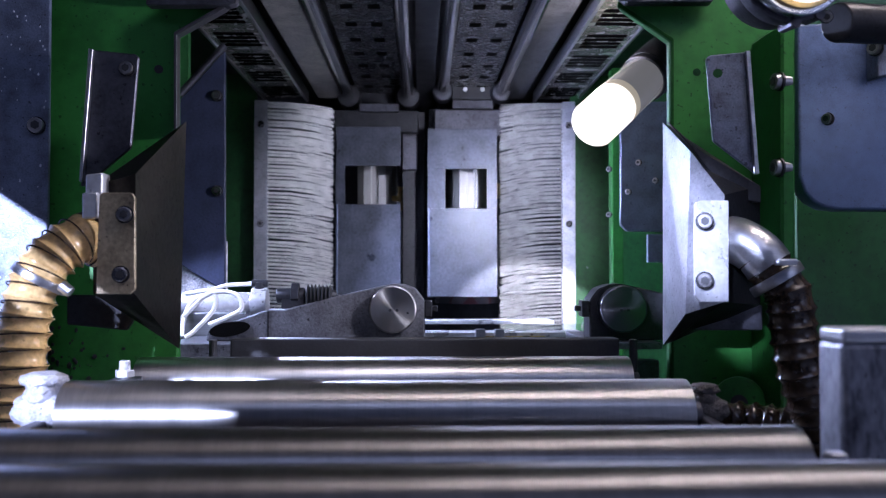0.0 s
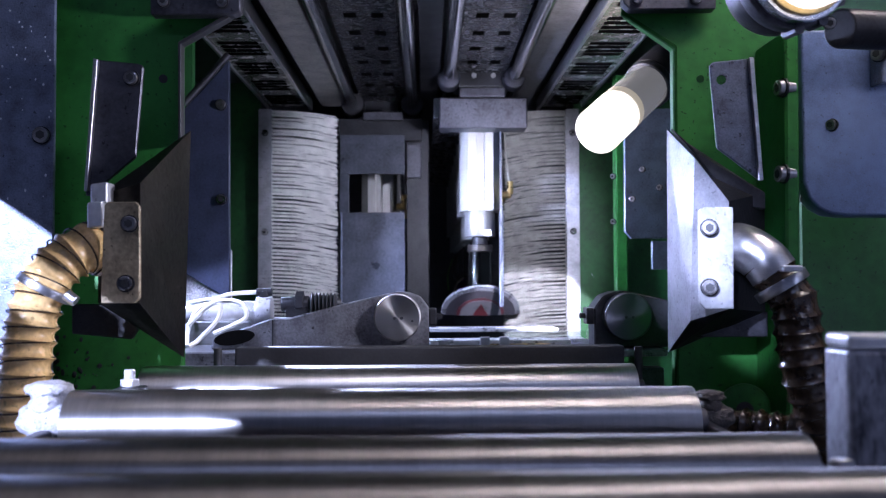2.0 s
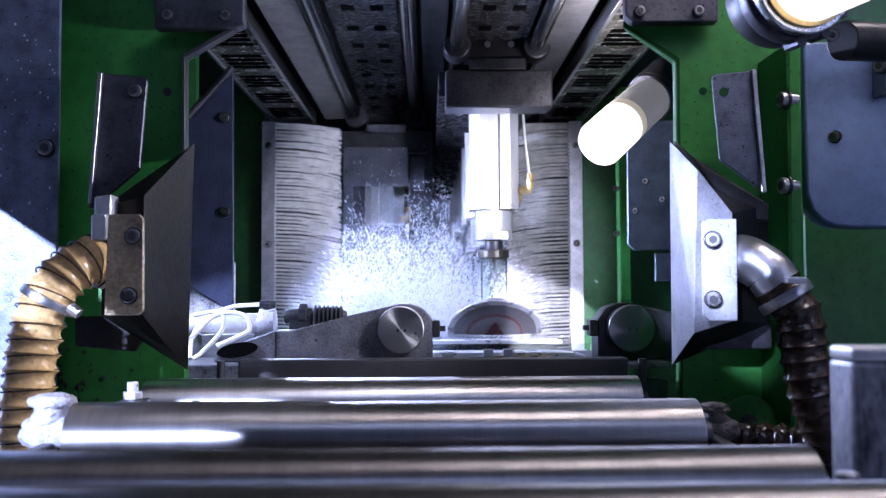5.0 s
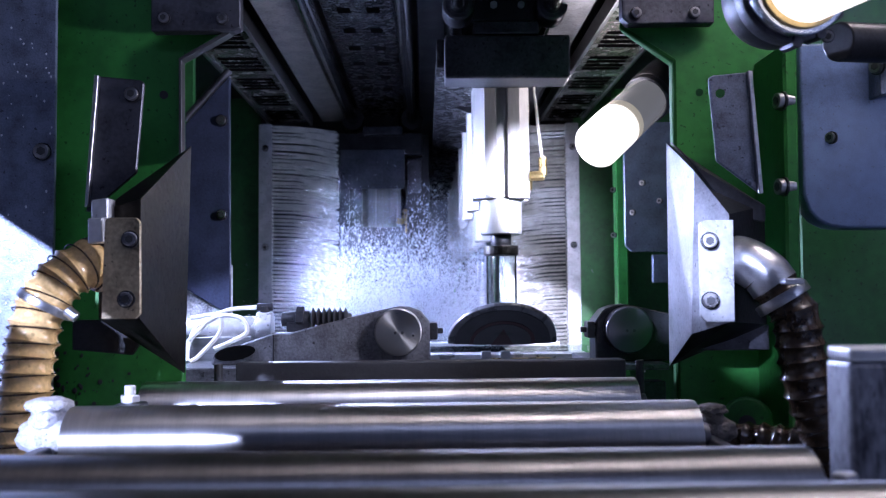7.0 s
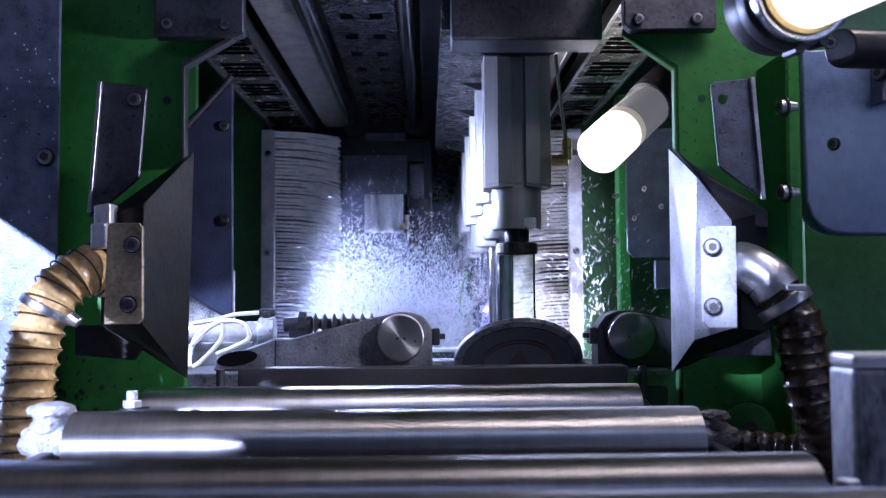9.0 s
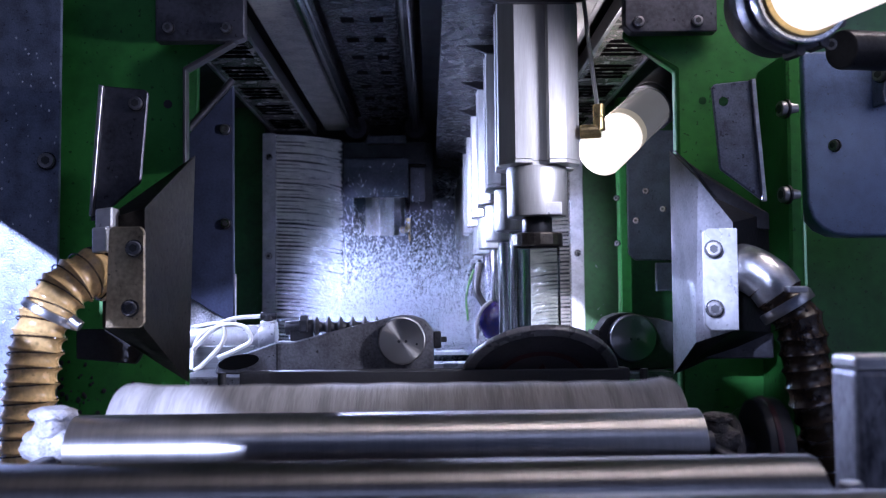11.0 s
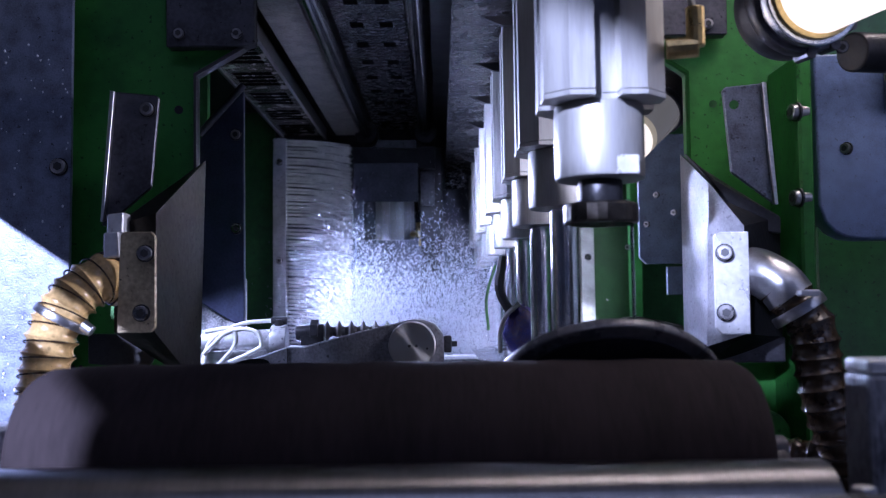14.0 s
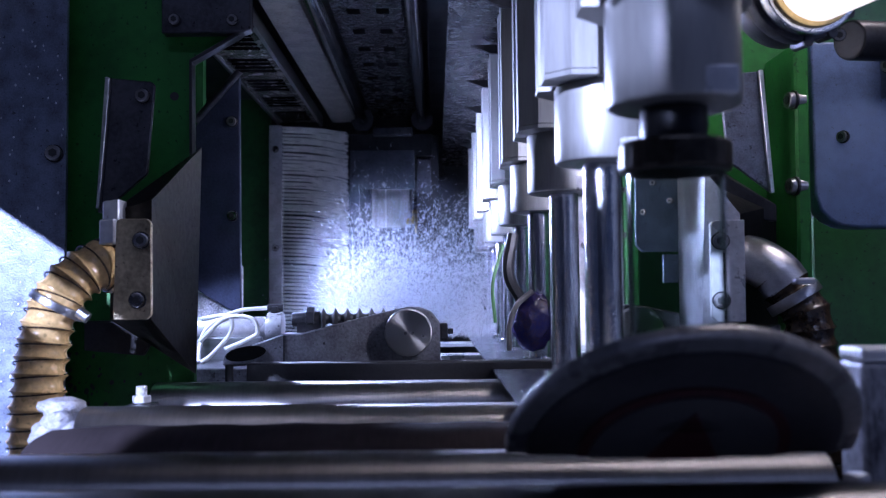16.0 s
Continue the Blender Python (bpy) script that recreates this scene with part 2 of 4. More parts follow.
def join(bm, b):
    if bm is None:
        return b
    me = bpy.data.meshes.new("tmp")
    b.to_mesh(me)
    b.free()
    bm.from_mesh(me)
    bpy.data.meshes.remove(me)
    return bm


def plate(outline, y0, y1, w=0.0015, bm=None):
    """An upright plate: an outline in x and z, from depth y0 to y1."""
    b = bmesh.new()
    f = b.faces.new([b.verts.new((x, y0, z)) for x, z in outline])
    r = bmesh.ops.extrude_face_region(b, geom=[f])
    bmesh.ops.translate(b, verts=[v for v in r["geom"] if isinstance(v, bmesh.types.BMVert)], vec=(0, y1 - y0, 0))
    bmesh.ops.recalc_face_normals(b, faces=b.faces[:])
    return join(bm, bevel(b, w, 1))


def rod(p, q, r, w=0.0, seg=24, r2=None, bm=None):
    p, q = Vector(p), Vector(q)
    b = bmesh.new()
    m = Matrix.Translation((p + q) / 2) @ (q - p).to_track_quat("Z", "Y").to_matrix().to_4x4()
    bmesh.ops.create_cone(b, cap_ends=True, segments=seg, radius1=r, radius2=r if r2 is None else r2, depth=(q - p).length, matrix=m)
    if w:
        edges = [e for e in b.edges if len(e.link_faces) == 2 and e.calc_face_angle() > 1.0]
        bmesh.ops.bevel(b, geom=edges, offset=w, segments=2, affect="EDGES", profile=0.5)
    return join(bm, b)


def smooth_line(pts, n):
    """Points along a rounded line through pts."""
    pts = [Vector(p) for p in pts]
    pts = [pts[0] * 2 - pts[1]] + pts + [pts[-1] * 2 - pts[-2]]
    out = []
    for i in range(1, len(pts) - 2):
        a, b, c, d = pts[i - 1:i + 3]
        for k in range(n):
            t = k / n
            out.append(0.5 * (2 * b + (c - a) * t + (2 * a - 5 * b + 4 * c - d) * t * t + (3 * b - a - 3 * c + d) * t ** 3))
    return out + [pts[-2]]


def pipe(pts, radius, n=12, seg=16, bm=None):
    """A pipe along pts; radius is a number, or a function of the length run."""
    line = smooth_line(pts, n)
    b = bmesh.new()
    rings, run = [], 0.0
    up = Vector((0.3, 1, 0.2)).normalized()
    for i, p in enumerate(line):
        d = (line[min(i + 1, len(line) - 1)] - line[max(i - 1, 0)]).normalized()
        if i:
            run += (p - line[i - 1]).length
        u = d.cross(up).normalized()
        v = d.cross(u)
        r = radius(run) if callable(radius) else radius
        rings.append([b.verts.new(p + (u * math.cos(2 * math.pi * k / seg) + v * math.sin(2 * math.pi * k / seg)) * r) for k in range(seg)])
    for a, c in zip(rings, rings[1:]):
        for k in range(seg):
            b.faces.new((a[k], a[(k + 1) % seg], c[(k + 1) % seg], c[k]))
    b.faces.new(rings[0][::-1])
    b.faces.new(rings[-1])
    return join(bm, b)


def bolt(place, r, way, parent):
    """A socket-head screw that stands proud along way."""
    p, w = Vector(place), Vector(way).normalized()
    head = part("bolt", rod(p - w * 0.002, p + w * r * 0.9, r, r * 0.15, 20), BOLT, parent, "socket-head steel bolt", True)
    part("socket", rod(p + w * r * 0.85, p + w * (r * 0.9 + 0.0006), r * 0.58, 0, 6), BLACK, head)
    part("washer", rod(p - w * 0.001, p + w * 0.0018, r * 1.2, 0, 20), BLACKMETAL, head)
    return head


def structure(name, bm, material, label, smooth=False):
    return tagged(part(name, bm, material, None, label, smooth), kind="structure")


# ---- the machine's housing ----
E0 = 1.1  # height of the eye
RT = 0.994  # height of the roller tops
structure("floor", box(-2.5, 2.5, -2.2, 4.2, -0.1, 0.0, 0), FLOOR, "oily grey concrete workshop floor")
# Side walls and ceiling are added out of view; light enters from the front.
structure("wall_west", box(-0.95, -0.9, 1.14, 4.0, 0.0, 2.1, 0), HOUSING, "unseen dark side wall, added to keep outside light out")
structure("wall_east", box(0.9, 0.95, 0.2, 4.0, 0.0, 2.1, 0), HOUSING, "unseen dark side wall, added to keep outside light out")
structure("wall_north", box(-0.95, 0.95, 4.004, 4.05, 0.0, 2.1, 0), HOUSING, "dark closed end wall of the machine")
# Unseen boards and posts, added to cut the daylight into its patches.
structure("daylight_block_upper", box(-0.62, -0.60, -2.2, 1.098, 1.27, 1.715, 0.002), HOUSING, "unseen dark upper board that blocks daylight")
structure("daylight_block_slot", box(-0.62, -0.60, -0.58, 1.098, 1.717, 1.868, 0.002), HOUSING, "unseen dark middle board that blocks daylight")
structure("daylight_block_slot_end", box(-0.62, -0.60, -2.2, -0.95, 1.717, 1.868, 0.002), HOUSING, "unseen dark end board that blocks daylight")
structure("daylight_block_post_north", box(-0.62, -0.60, 0.625, 0.81, 0.0, 1.222, 0.002), HOUSING, "unseen dark post that blocks daylight")
structure("daylight_block_post", box(-0.62, -0.60, 0.48, 0.575, 0.0, 1.20, 0.002), HOUSING, "unseen dark post that blocks daylight")
structure("daylight_block_top", box(-0.62, -0.60, -2.2, 1.098, 1.87, 2.6, 0.002), HOUSING, "unseen dark top board that blocks daylight")
structure("daylight_block_front", box(-0.62, -0.60, -2.2, -0.02, 0.0, 1.268, 0.002), HOUSING, "unseen dark front board that blocks daylight")
structure("ceiling", box(-0.95, 0.95, 0.9, 4.0, 2.104, 2.15, 0), HOUSING, "unseen dark roof, added to keep outside light out")

# frontal plates
left_panel = thing("side_cover", (0, 0, 0), "grey-blue steel cover plate with water drops beside a green frame", "panel")
part("cover", box(-0.85, -0.4500, 1.10, 1.107, 0.0, 1.9, 0.001), BLUEPLATE, left_panel)
bolt((-0.4634, 1.098, 1.2751), 0.0092, (0.15, -1, 0), left_panel)

rng = random.Random(77)
b = bmesh.new()
for k in range(130):
    rr = rng.choice((0.0008, 0.0011, 0.0015))
    at = Vector((rng.uniform(-0.56, -0.452), 1.0995, rng.uniform(0.86, 1.44)))
    drop = bmesh.ops.create_icosphere(b, subdivisions=1, radius=rr, matrix=Matrix.Translation(at) @ Matrix.Diagonal((1, 0.45, rng.uniform(1.0, 1.6), 1)))
o = part("water_drops", b, WATER, None, "small water drops clinging to the side cover", True)
tagged(o, category="water", kind="stuff")
gl = thing("green_frame", (0, 0, 0), "bright green enamelled steel frame plate with oil specks", "machine frame", "green frames")
part("frame_plate", plate([(-0.4982, 1.7541), (-0.2415, 1.7576), (-0.242, 1.4485), (-0.2578, 1.4352), (-0.3123, 1.4013), (-0.3085, 0.8708), (-0.4886, 0.8717)], 1.16, 1.176), GREEN, gl)
part("edge_strip", plate([(-0.2346, 1.4497), (-0.2517, 1.4358), (-0.3116, 1.4006), (-0.3107, 1.2721), (-0.3071, 1.2721), (-0.308, 1.3977), (-0.2488, 1.4315), (-0.2317, 1.4476)], 1.140, 1.158, 0.0005), BLACK, gl, "black rubber edge strip")
part("hole", rod((-0.3356, 1.1596, 1.3581), (-0.3351, 1.158, 1.3577), 0.0055, 0, 16), BLACK, gl)
rng = random.Random(31)
b = bmesh.new()
for k in range(70):
    r0 = rng.choice((0.0012, 0.0018, 0.0025, 0.0035))
    at = (-0.478 + abs(rng.gauss(0, 0.034)), 1.1595, 0.972 + rng.gauss(0, 0.028))
    bmesh.ops.create_icosphere(b, subdivisions=1, radius=r0, matrix=Matrix.Translation(at) @ Matrix.Diagonal((1, 0.15, rng.uniform(0.8, 1.5), 1)))
o = part("oil_specks", b, BLACK, None, "black oil specks on the green plate", True)
tagged(o, category="oil", kind="stuff")
gr = thing("green_frame", (0, 0, 0), "green enamelled steel frame plate with chamfered corner", "machine frame", "green frames")
part("frame_plate", plate([(0.258, 1.7646), (0.4856, 1.7677), (0.4766, 0.8236), (0.3192, 0.8245), (0.3227, 1.3972), (0.2602, 1.4418)], 1.16, 1.176), GREEN, gr)
part("flange", plate([(0.4292, 1.3961), (0.4462, 1.3962), (0.4415, 0.9136), (0.4247, 0.9136)], 1.06, 1.159, 0.003), GREEN, gr)
part("edge_strip", plate([(0.2555, 1.4512), (0.2592, 1.4439), (0.3264, 1.4003), (0.323, 0.8693), (0.3194, 0.8694), (0.3227, 1.3966), (0.254, 1.4409)], 1.153, 1.159, 0.001), GREEN_LIP_DARKENED, gr, "folded green edge lip")
for p in ((0.4285, 1.065, 1.3261), (0.4275, 1.065, 1.2232)):
    bolt(p, 0.0098, (-1, -0.15, 0), gr)
    part("shank", rod(Vector(p) + Vector((0.012, 0.002, 0)), Vector(p) + Vector((-0.006, -0.001, 0)), 0.0085, 0, 20), BOLT, gr, "", True)
part("hole", rod((0.3578, 1.1596, 1.3582), (0.3573, 1.158, 1.3578), 0.005, 0, 16), GREEN_DARK, gr)
b = rod((0.4093, 1.158, 0.9314), (0.3958, 1.12, 0.9369), 0.032, 0.004, 32)
part("boss", b, GREEN, gr, "round green cast boss", True)
part("boss_hole", rod((0.3994, 1.13, 0.934), (0.3937, 1.114, 0.9364), 0.0105, 0, 20), BLACK, gr)
part("gusset", plate([(0.4299, 1.1), (0.4441, 1.1139), (0.4423, 0.9204), (0.4291, 1.0031)], 1.10, 1.158), GREEN, gr)

# top cover brackets on the frames
tl = thing("cover_bracket", (0, 0, 0), "dark steel bracket plate bolted to the green frame", "bracket", "cover brackets")
part("plate", plate([(-0.3449, 1.5812), (-0.2323, 1.5824), (-0.2315, 1.4366), (-0.2406, 1.433), (-0.3437, 1.4323)], 1.13, 1.15), DARKSTEEL, tl)
bolt((-0.3265, 1.128, 1.4481), 0.0066, (0, -1, 0), tl)
bolt((-0.2536, 1.128, 1.4472), 0.0066, (0, -1, 0), tl)
tr = thing("cover_bracket", (0, 0, 0), "dark steel bracket plate bolted to the green frame", "bracket", "cover brackets")
part("plate", plate([(0.2528, 1.5875), (0.3713, 1.5887), (0.3702, 1.441), (0.2607, 1.4402), (0.2521, 1.4488)], 1.13, 1.15), DARKSTEEL, tr)
bolt((0.2689, 1.128, 1.4526), 0.0066, (0, -1, 0), tr)
bolt((0.3437, 1.128, 1.4532), 0.0066, (0, -1, 0), tr)

# angled guide strips
gs = thing("guide_strip", (0, 0, 0), "folded dark steel guide strip with a bright edge", "guide strip", "guide strips")
part("strip", plate([(-0.3915, 1.3636), (-0.3401, 1.3585), (-0.3361, 1.3544), (-0.3445, 1.2464), (-0.3986, 1.2005), (-0.4039, 1.2005)], 1.08, 1.086), DARKSTEEL, gs)
part("edge", plate([(-0.3926, 1.363), (-0.3873, 1.3617), (-0.3984, 1.2064), (-0.4023, 1.205)], 1.071, 1.079, 0.0006), STEEL, gs, "bright sheared edge")
bolt((-0.3496, 1.079, 1.3406), 0.008, (0, -1, 0), gs)
gs = thing("guide_strip", (0, 0, 0), "folded blue-grey steel guide strip with a bright edge", "guide strip", "guide strips")
part("strip", plate([(0.345, 1.357), (0.3492, 1.3612), (0.3948, 1.3656), (0.4059, 1.216), (0.3526, 1.2569)], 1.08, 1.086), BLUEPLATE, gs)
part("edge", plate([(0.3905, 1.365), (0.396, 1.365), (0.4057, 1.2165), (0.4009, 1.2165)], 1.072, 1.079, 0.0006), STEEL, gs, "bright sheared edge")
part("hole", rod((0.3585, 1.0795, 1.3391), (0.358, 1.078, 1.3388), 0.0055, 0, 16), GREEN_DARK, gs)

# grey motor cover on the east side
mc = thing("motor_cover", (0, 0, 0), "blue-grey painted rounded motor cover with drops", "cover")
part("shell", bevel(plate([(0.478, 1.4147), (0.7185, 1.4161), (0.7152, 1.1770), (0.532, 1.1770), (0.512, 1.1795), (0.497, 1.187), (0.485, 1.200), (0.478, 1.222)], 1.13, 1.165, 0), 0.004, 3), SLATE, mc, "", True)
bolt((0.5155, 1.128, 1.2924), 0.0068, (-0.8, -0.5, 0), mc)
part("rib", plate([(0.5657, 1.4108), (0.583, 1.4181), (0.6762, 1.4187), (0.6755, 1.3688), (0.5649, 1.3398)], 1.10, 1.129), BLUEPLATE, mc)
bolt((0.5631, 1.1, 1.3757), 0.0085, (-0.8, -0.5, 0), mc)
structure("side_panel", box(0.5638, 0.89, 1.34, 1.36, 0.5, 1.8, 0), GREEN_DARK, "dark green rear side panel")
structure("side_panel_west", box(-0.89, -0.4172, 1.62, 1.64, 0.5, 1.8, 0), GREEN_DARK, "dark green rear side panel")

# inner panels behind the frames
ip = thing("inner_panel", (0, 0, 0), "dark blue steel inner panel with screws", "panel", "inner panels")
part("sheet", plate([(-0.4527, 1.324), (-0.3254, 1.4655), (-0.3232, 1.0660), (-0.4508, 1.1440)], 1.5, 1.512), NAVY, ip)
# pale sheet stands in for the lit part below the panel's shadow edge
part("lit_foot_sheet", plate([(-0.4508, 1.15), (-0.3232, 1.15), (-0.3232, 0.995), (-0.4508, 0.995)], 1.516, 1.522), LIT_FOOT, ip, "pale sheet drawn as the lit foot of the panel")
for p in ((-0.3376, 1.498, 1.3897), (-0.3366, 1.498, 1.2324)):
    bolt(p, 0.008, (0, -1, 0), ip)
part("stay", box(-0.4491, -0.4279, 1.512, 1.621, 1.05, 1.3, 0.001), DARKSTEEL, ip)
part("brace", rod((-0.3888, 1.46, 1.3839), (-0.3168, 1.46, 1.465), 0.006), DARKSTEEL, ip)
ip = thing("inner_panel", (0, 0, 0), "blue-grey steel inner panel with a rounded corner", "panel", "inner panels")
part("sheet", plate([(0.4339, 1.469), (0.5603, 1.4695), (0.5585, 1.1859), (0.4474, 1.1858), (0.4326, 1.2005)], 1.95, 1.962), NAVY2, ip)
part("sheet", plate([(0.4917, 1.1797), (0.5584, 1.1798), (0.558, 1.1184), (0.4914, 1.1184)], 1.95, 1.962), NAVY2, ip)
for p in ((0.4498, 1.948, 1.2716), (0.4723, 1.948, 1.3356), (0.5092, 1.948, 1.2963), (0.44, 2.1, 1.3379), (0.4395, 2.1, 1.232)):
    bolt(p, 0.006, (-0.6, -1, 0), ip)
structure("rear_post_east", box(0.4681, 0.4959, 2.2, 2.24, 0.7, 1.6, 0.003), GREEN, "narrow green rear post")
structure("rear_wall_east", box(0.4253, 0.89, 2.56, 2.58, 0.5, 1.8, 0), GREEN_DARK, "dark green rear wall")
structure("rear_wall_west", box(-0.89, -0.4663, 2.56, 2.58, 0.5, 1.8, 0), GREEN_DARK, "dark green rear wall")


# ---- rollers ----
def conveyor_roller(x0, x1, y, r, label, material):
    t = thing("conveyor_roller", (0, y, RT - r), label, "roller", "conveyor rollers")
    part("tube", rod((x0, 0, 0), (x1, 0, 0), r, 0.002, 64), material, t, "", True)
    part("axle", rod((x0 - 0.012, 0, 0), (x0 + 0.01, 0, 0), r * 0.4, 0.001, 24), DARKSTEEL, t, "", True)
    part("axle", rod((x1 - 0.01, 0, 0), (x1 + 0.012, 0, 0), r * 0.4, 0.001, 24), DARKSTEEL, t, "", True)
    return t


conveyor_roller(-0.347, 0.259, 1.125, 0.034, "ground steel conveyor roller at the far side", ROLLER)
conveyor_roller(-0.342, 0.261, 0.885, 0.036, "ground steel conveyor roller with bright streaks", ROLLER)
conveyor_roller(-0.345, 0.259, 0.617, 0.034, "ground steel conveyor roller with soft highlights, shaded by colour", ROLLER_SHADED)
conveyor_roller(-0.345, 0.262, 0.500, 0.034, "ground steel conveyor roller near the edge, shaded by colour", ROLLER_SHADED)
rb = thing("roller_frame", (0, 0, 0), "dark steel side bars that carry the roller axles", "frame")
for x in (-0.361, 0.277):
    part("side_bar", box(x - 0.006, x + 0.006, 0.44, 1.17, 0.58, 0.958, 0.002), DARKSTEEL, rb)
structure("roller_bed", box(-0.42, 0.36, 0.45, 1.2, 0.56, 0.58, 0), DARKSTEEL, "dark oily steel bed under the rollers")

trough = thing("cross_bar", (0, 0, 0), "black steel cross bar behind the rollers", "bar")
part("bar", box(-0.2512, 0.2644, 1.2, 1.235, 0.90, 1.0102, 0.002), BLACK, trough)
for x in (-0.2712, 0.2803):
    part("peg", rod((x, 1.19, 0.95), (x, 1.19, 1.0102), 0.0055, 0.001, 16), BLACK, trough)
for x in (-0.2712, 0.2803):
    part("support", box(x - 0.03, x + 0.03, 1.18, 1.23, 0.58, 0.95, 0.002), DARKSTEEL, trough)

# ---- clamp arms with round caps ----
def clamp_arm(name, cx, cz, s, label, arm_mat, cap_mat):
    """An arm that reaches from the side to a round roller cap; s is its side, -1 or 1."""
    t = thing(name, (cx, 1.30, cz), label, "clamp arm", "clamp arms")
    prof = [(0.045, -0.0455), (0.045, 0.012), (0.032, 0.029), (0.015, 0.035), (0.0, 0.036), (-0.02, 0.032), (-0.081, 0.018), (-0.158, -0.0015), (-0.180, -0.001), (-0.206, -0.010), (-0.263, -0.029), (-0.267, -0.0455)]
    if s > 0:
        prof = [(max(x, -0.12), z) for x, z in prof[:8]] + [(-0.12, -0.0455)]
    prof = [(-s * x, z) for x, z in prof]
    part("arm", plate(prof, 0.0, 0.05, 0.002), arm_mat, t)
    cap = part("cap", rod((0, -0.022, 0), (0, 0.01, 0), 0.0335, 0.002, 64), cap_mat, t, "turned steel roller cap", True)
    for dx in (-0.004, 0.006):
        part("pin_hole", rod((dx, -0.0225, -0.001), (dx, -0.0205, -0.001), 0.0022, 0, 12), BLACK, cap)
    if s < 0:
        oval = [(-0.233 + 0.029 * math.cos(a * math.pi / 8), -0.0285 + 0.0105 * math.sin(a * math.pi / 8) + 0.004 * math.cos(a * math.pi / 8)) for a in range(16)]
        part("pin_hole", rod((0.021, -0.0225, -0.005), (0.021, -0.0205, -0.005), 0.0016, 0, 10), BLACK, cap)
        # raised black oval, the shade of the recess put into its colour
        part("recess", plate(oval, -0.0025, 0.002, 0), OPENING_SHADE, t, "raised black oval drawn as the shade of a recess")
        part("seam", box(-0.1795, -0.1775, -0.0008, 0.002, -0.045, -0.003, 0), BLACKMETAL, t)
    part("latch", box(-s * 0.045, -s * 0.056, 0.0, 0.03, -0.012, 0.012, 0.002), BLACKMETAL, t)
    part("latch", box(-s * 0.05, -s * 0.064, 0.01, 0.02, -0.004, 0.004, 0.001), BLACKMETAL, t)
    return t


clamp_arm("clamp_arm", -0.0397, 1.0457, -1, "dark mottled cast clamp arm with a turned steel cap", MOTTLED, TURNED)
clamp_arm("clamp_arm", 0.2881, 1.0457, 1, "black clamp arm with a turned steel cap", BLACKMETAL, TURNED_DARK)
tab = thing("arm_table", (0, 0, 0), "worn steel support table below the clamp arms", "table")
part("top", box(-0.354, -0.0008, 1.26, 1.50, 0.9740, 0.9997, 0.002), MOTTLED, tab)
part("top", box(0.2411, 0.3384, 1.26, 1.50, 0.9906, 0.9997, 0.002), MOTTLED, tab)
part("rear_rail", box(-0.354, 0.3384, 1.28, 1.31, 0.90, 0.9730, 0.002), DARKSTEEL, tab)
part("leg", box(-0.5, -0.42, 1.3, 1.36, 0.0, 0.9906, 0.002), DARKSTEEL, tab)
part("leg", box(0.4, 0.48, 1.3, 1.36, 0.0, 0.9906, 0.002), DARKSTEEL, tab)

# spring and small valve behind the arm
sp = thing("adjusting_screw", (0, 0, 0), "black adjusting screw with a rubber bellows", "screw")
part("body", rod((-0.2156, 1.36, 1.0628), (-0.1734, 1.36, 1.0645), 0.011, 0.002, 20), BLACKMETAL, sp, "", True)
part("collar", rod((-0.1937, 1.36, 1.0662), (-0.1819, 1.36, 1.0662), 0.016, 0.001, 6), BLACKMETAL, sp)
part("core", rod((-0.1734, 1.36, 1.0645), (-0.1228, 1.36, 1.0593), 0.006), DARKSTEEL, sp)
COILS = []


def pleat(x):
    """One concave fold of a rubber bellows round the x axis."""
    b = bmesh.new()
    rings = []
    for dx, r in ((-0.0095, 0.0065), (-0.004, 0.0085), (-0.0012, 0.0145), (0.0, 0.0168), (0.0012, 0.0145), (0.004, 0.0085), (0.0095, 0.0065)):
        rings.append([b.verts.new((x + dx, 1.36 + r * math.cos(a * math.pi / 10), 1.0640 + r * math.sin(a * math.pi / 10))) for a in range(20)])
    for u, v in zip(rings, rings[1:]):
        for k in range(20):
            b.faces.new((u[k], u[(k + 1) % 20], v[(k + 1) % 20], v[k]))
    b.faces.new(rings[0])
    b.faces.new(rings[-1])
    return b


for k in range(7):
    COILS.append(part("pleat", pleat(-0.1690 + k * 0.0055), BLACK, sp, "", True))
part("stand", box(-0.2073, -0.1736, 1.35, 1.37, 0.9966, 1.0593, 0.001), BLACKMETAL, sp)

cyl = thing("air_cylinder", (0, 0, 0), "polished steel air cylinder lying on the table", "cylinder")
part("barrel", rod((-0.4003, 1.42, 1.049), (-0.2619, 1.42, 1.0488), 0.018, 0.002, 32), BRIGHT, cyl, "", True)
part("end_cap", rod((-0.2637, 1.42, 1.0515), (-0.2391, 1.42, 1.0515), 0.022, 0.002, 32), BRIGHT, cyl, "", True)
part("fitting", rod((-0.2515, 1.42, 1.0682), (-0.2515, 1.42, 1.0823), 0.008, 0.001, 16), BLACKMETAL, cyl)
part("elbow", rod((-0.2638, 1.42, 1.0806), (-0.2392, 1.42, 1.0806), 0.006, 0.001, 16), BLACKMETAL, cyl)
part("foot", box(-0.3657, -0.2692, 1.40, 1.44, 0.992, 1.0362, 0.002), STEEL, cyl)
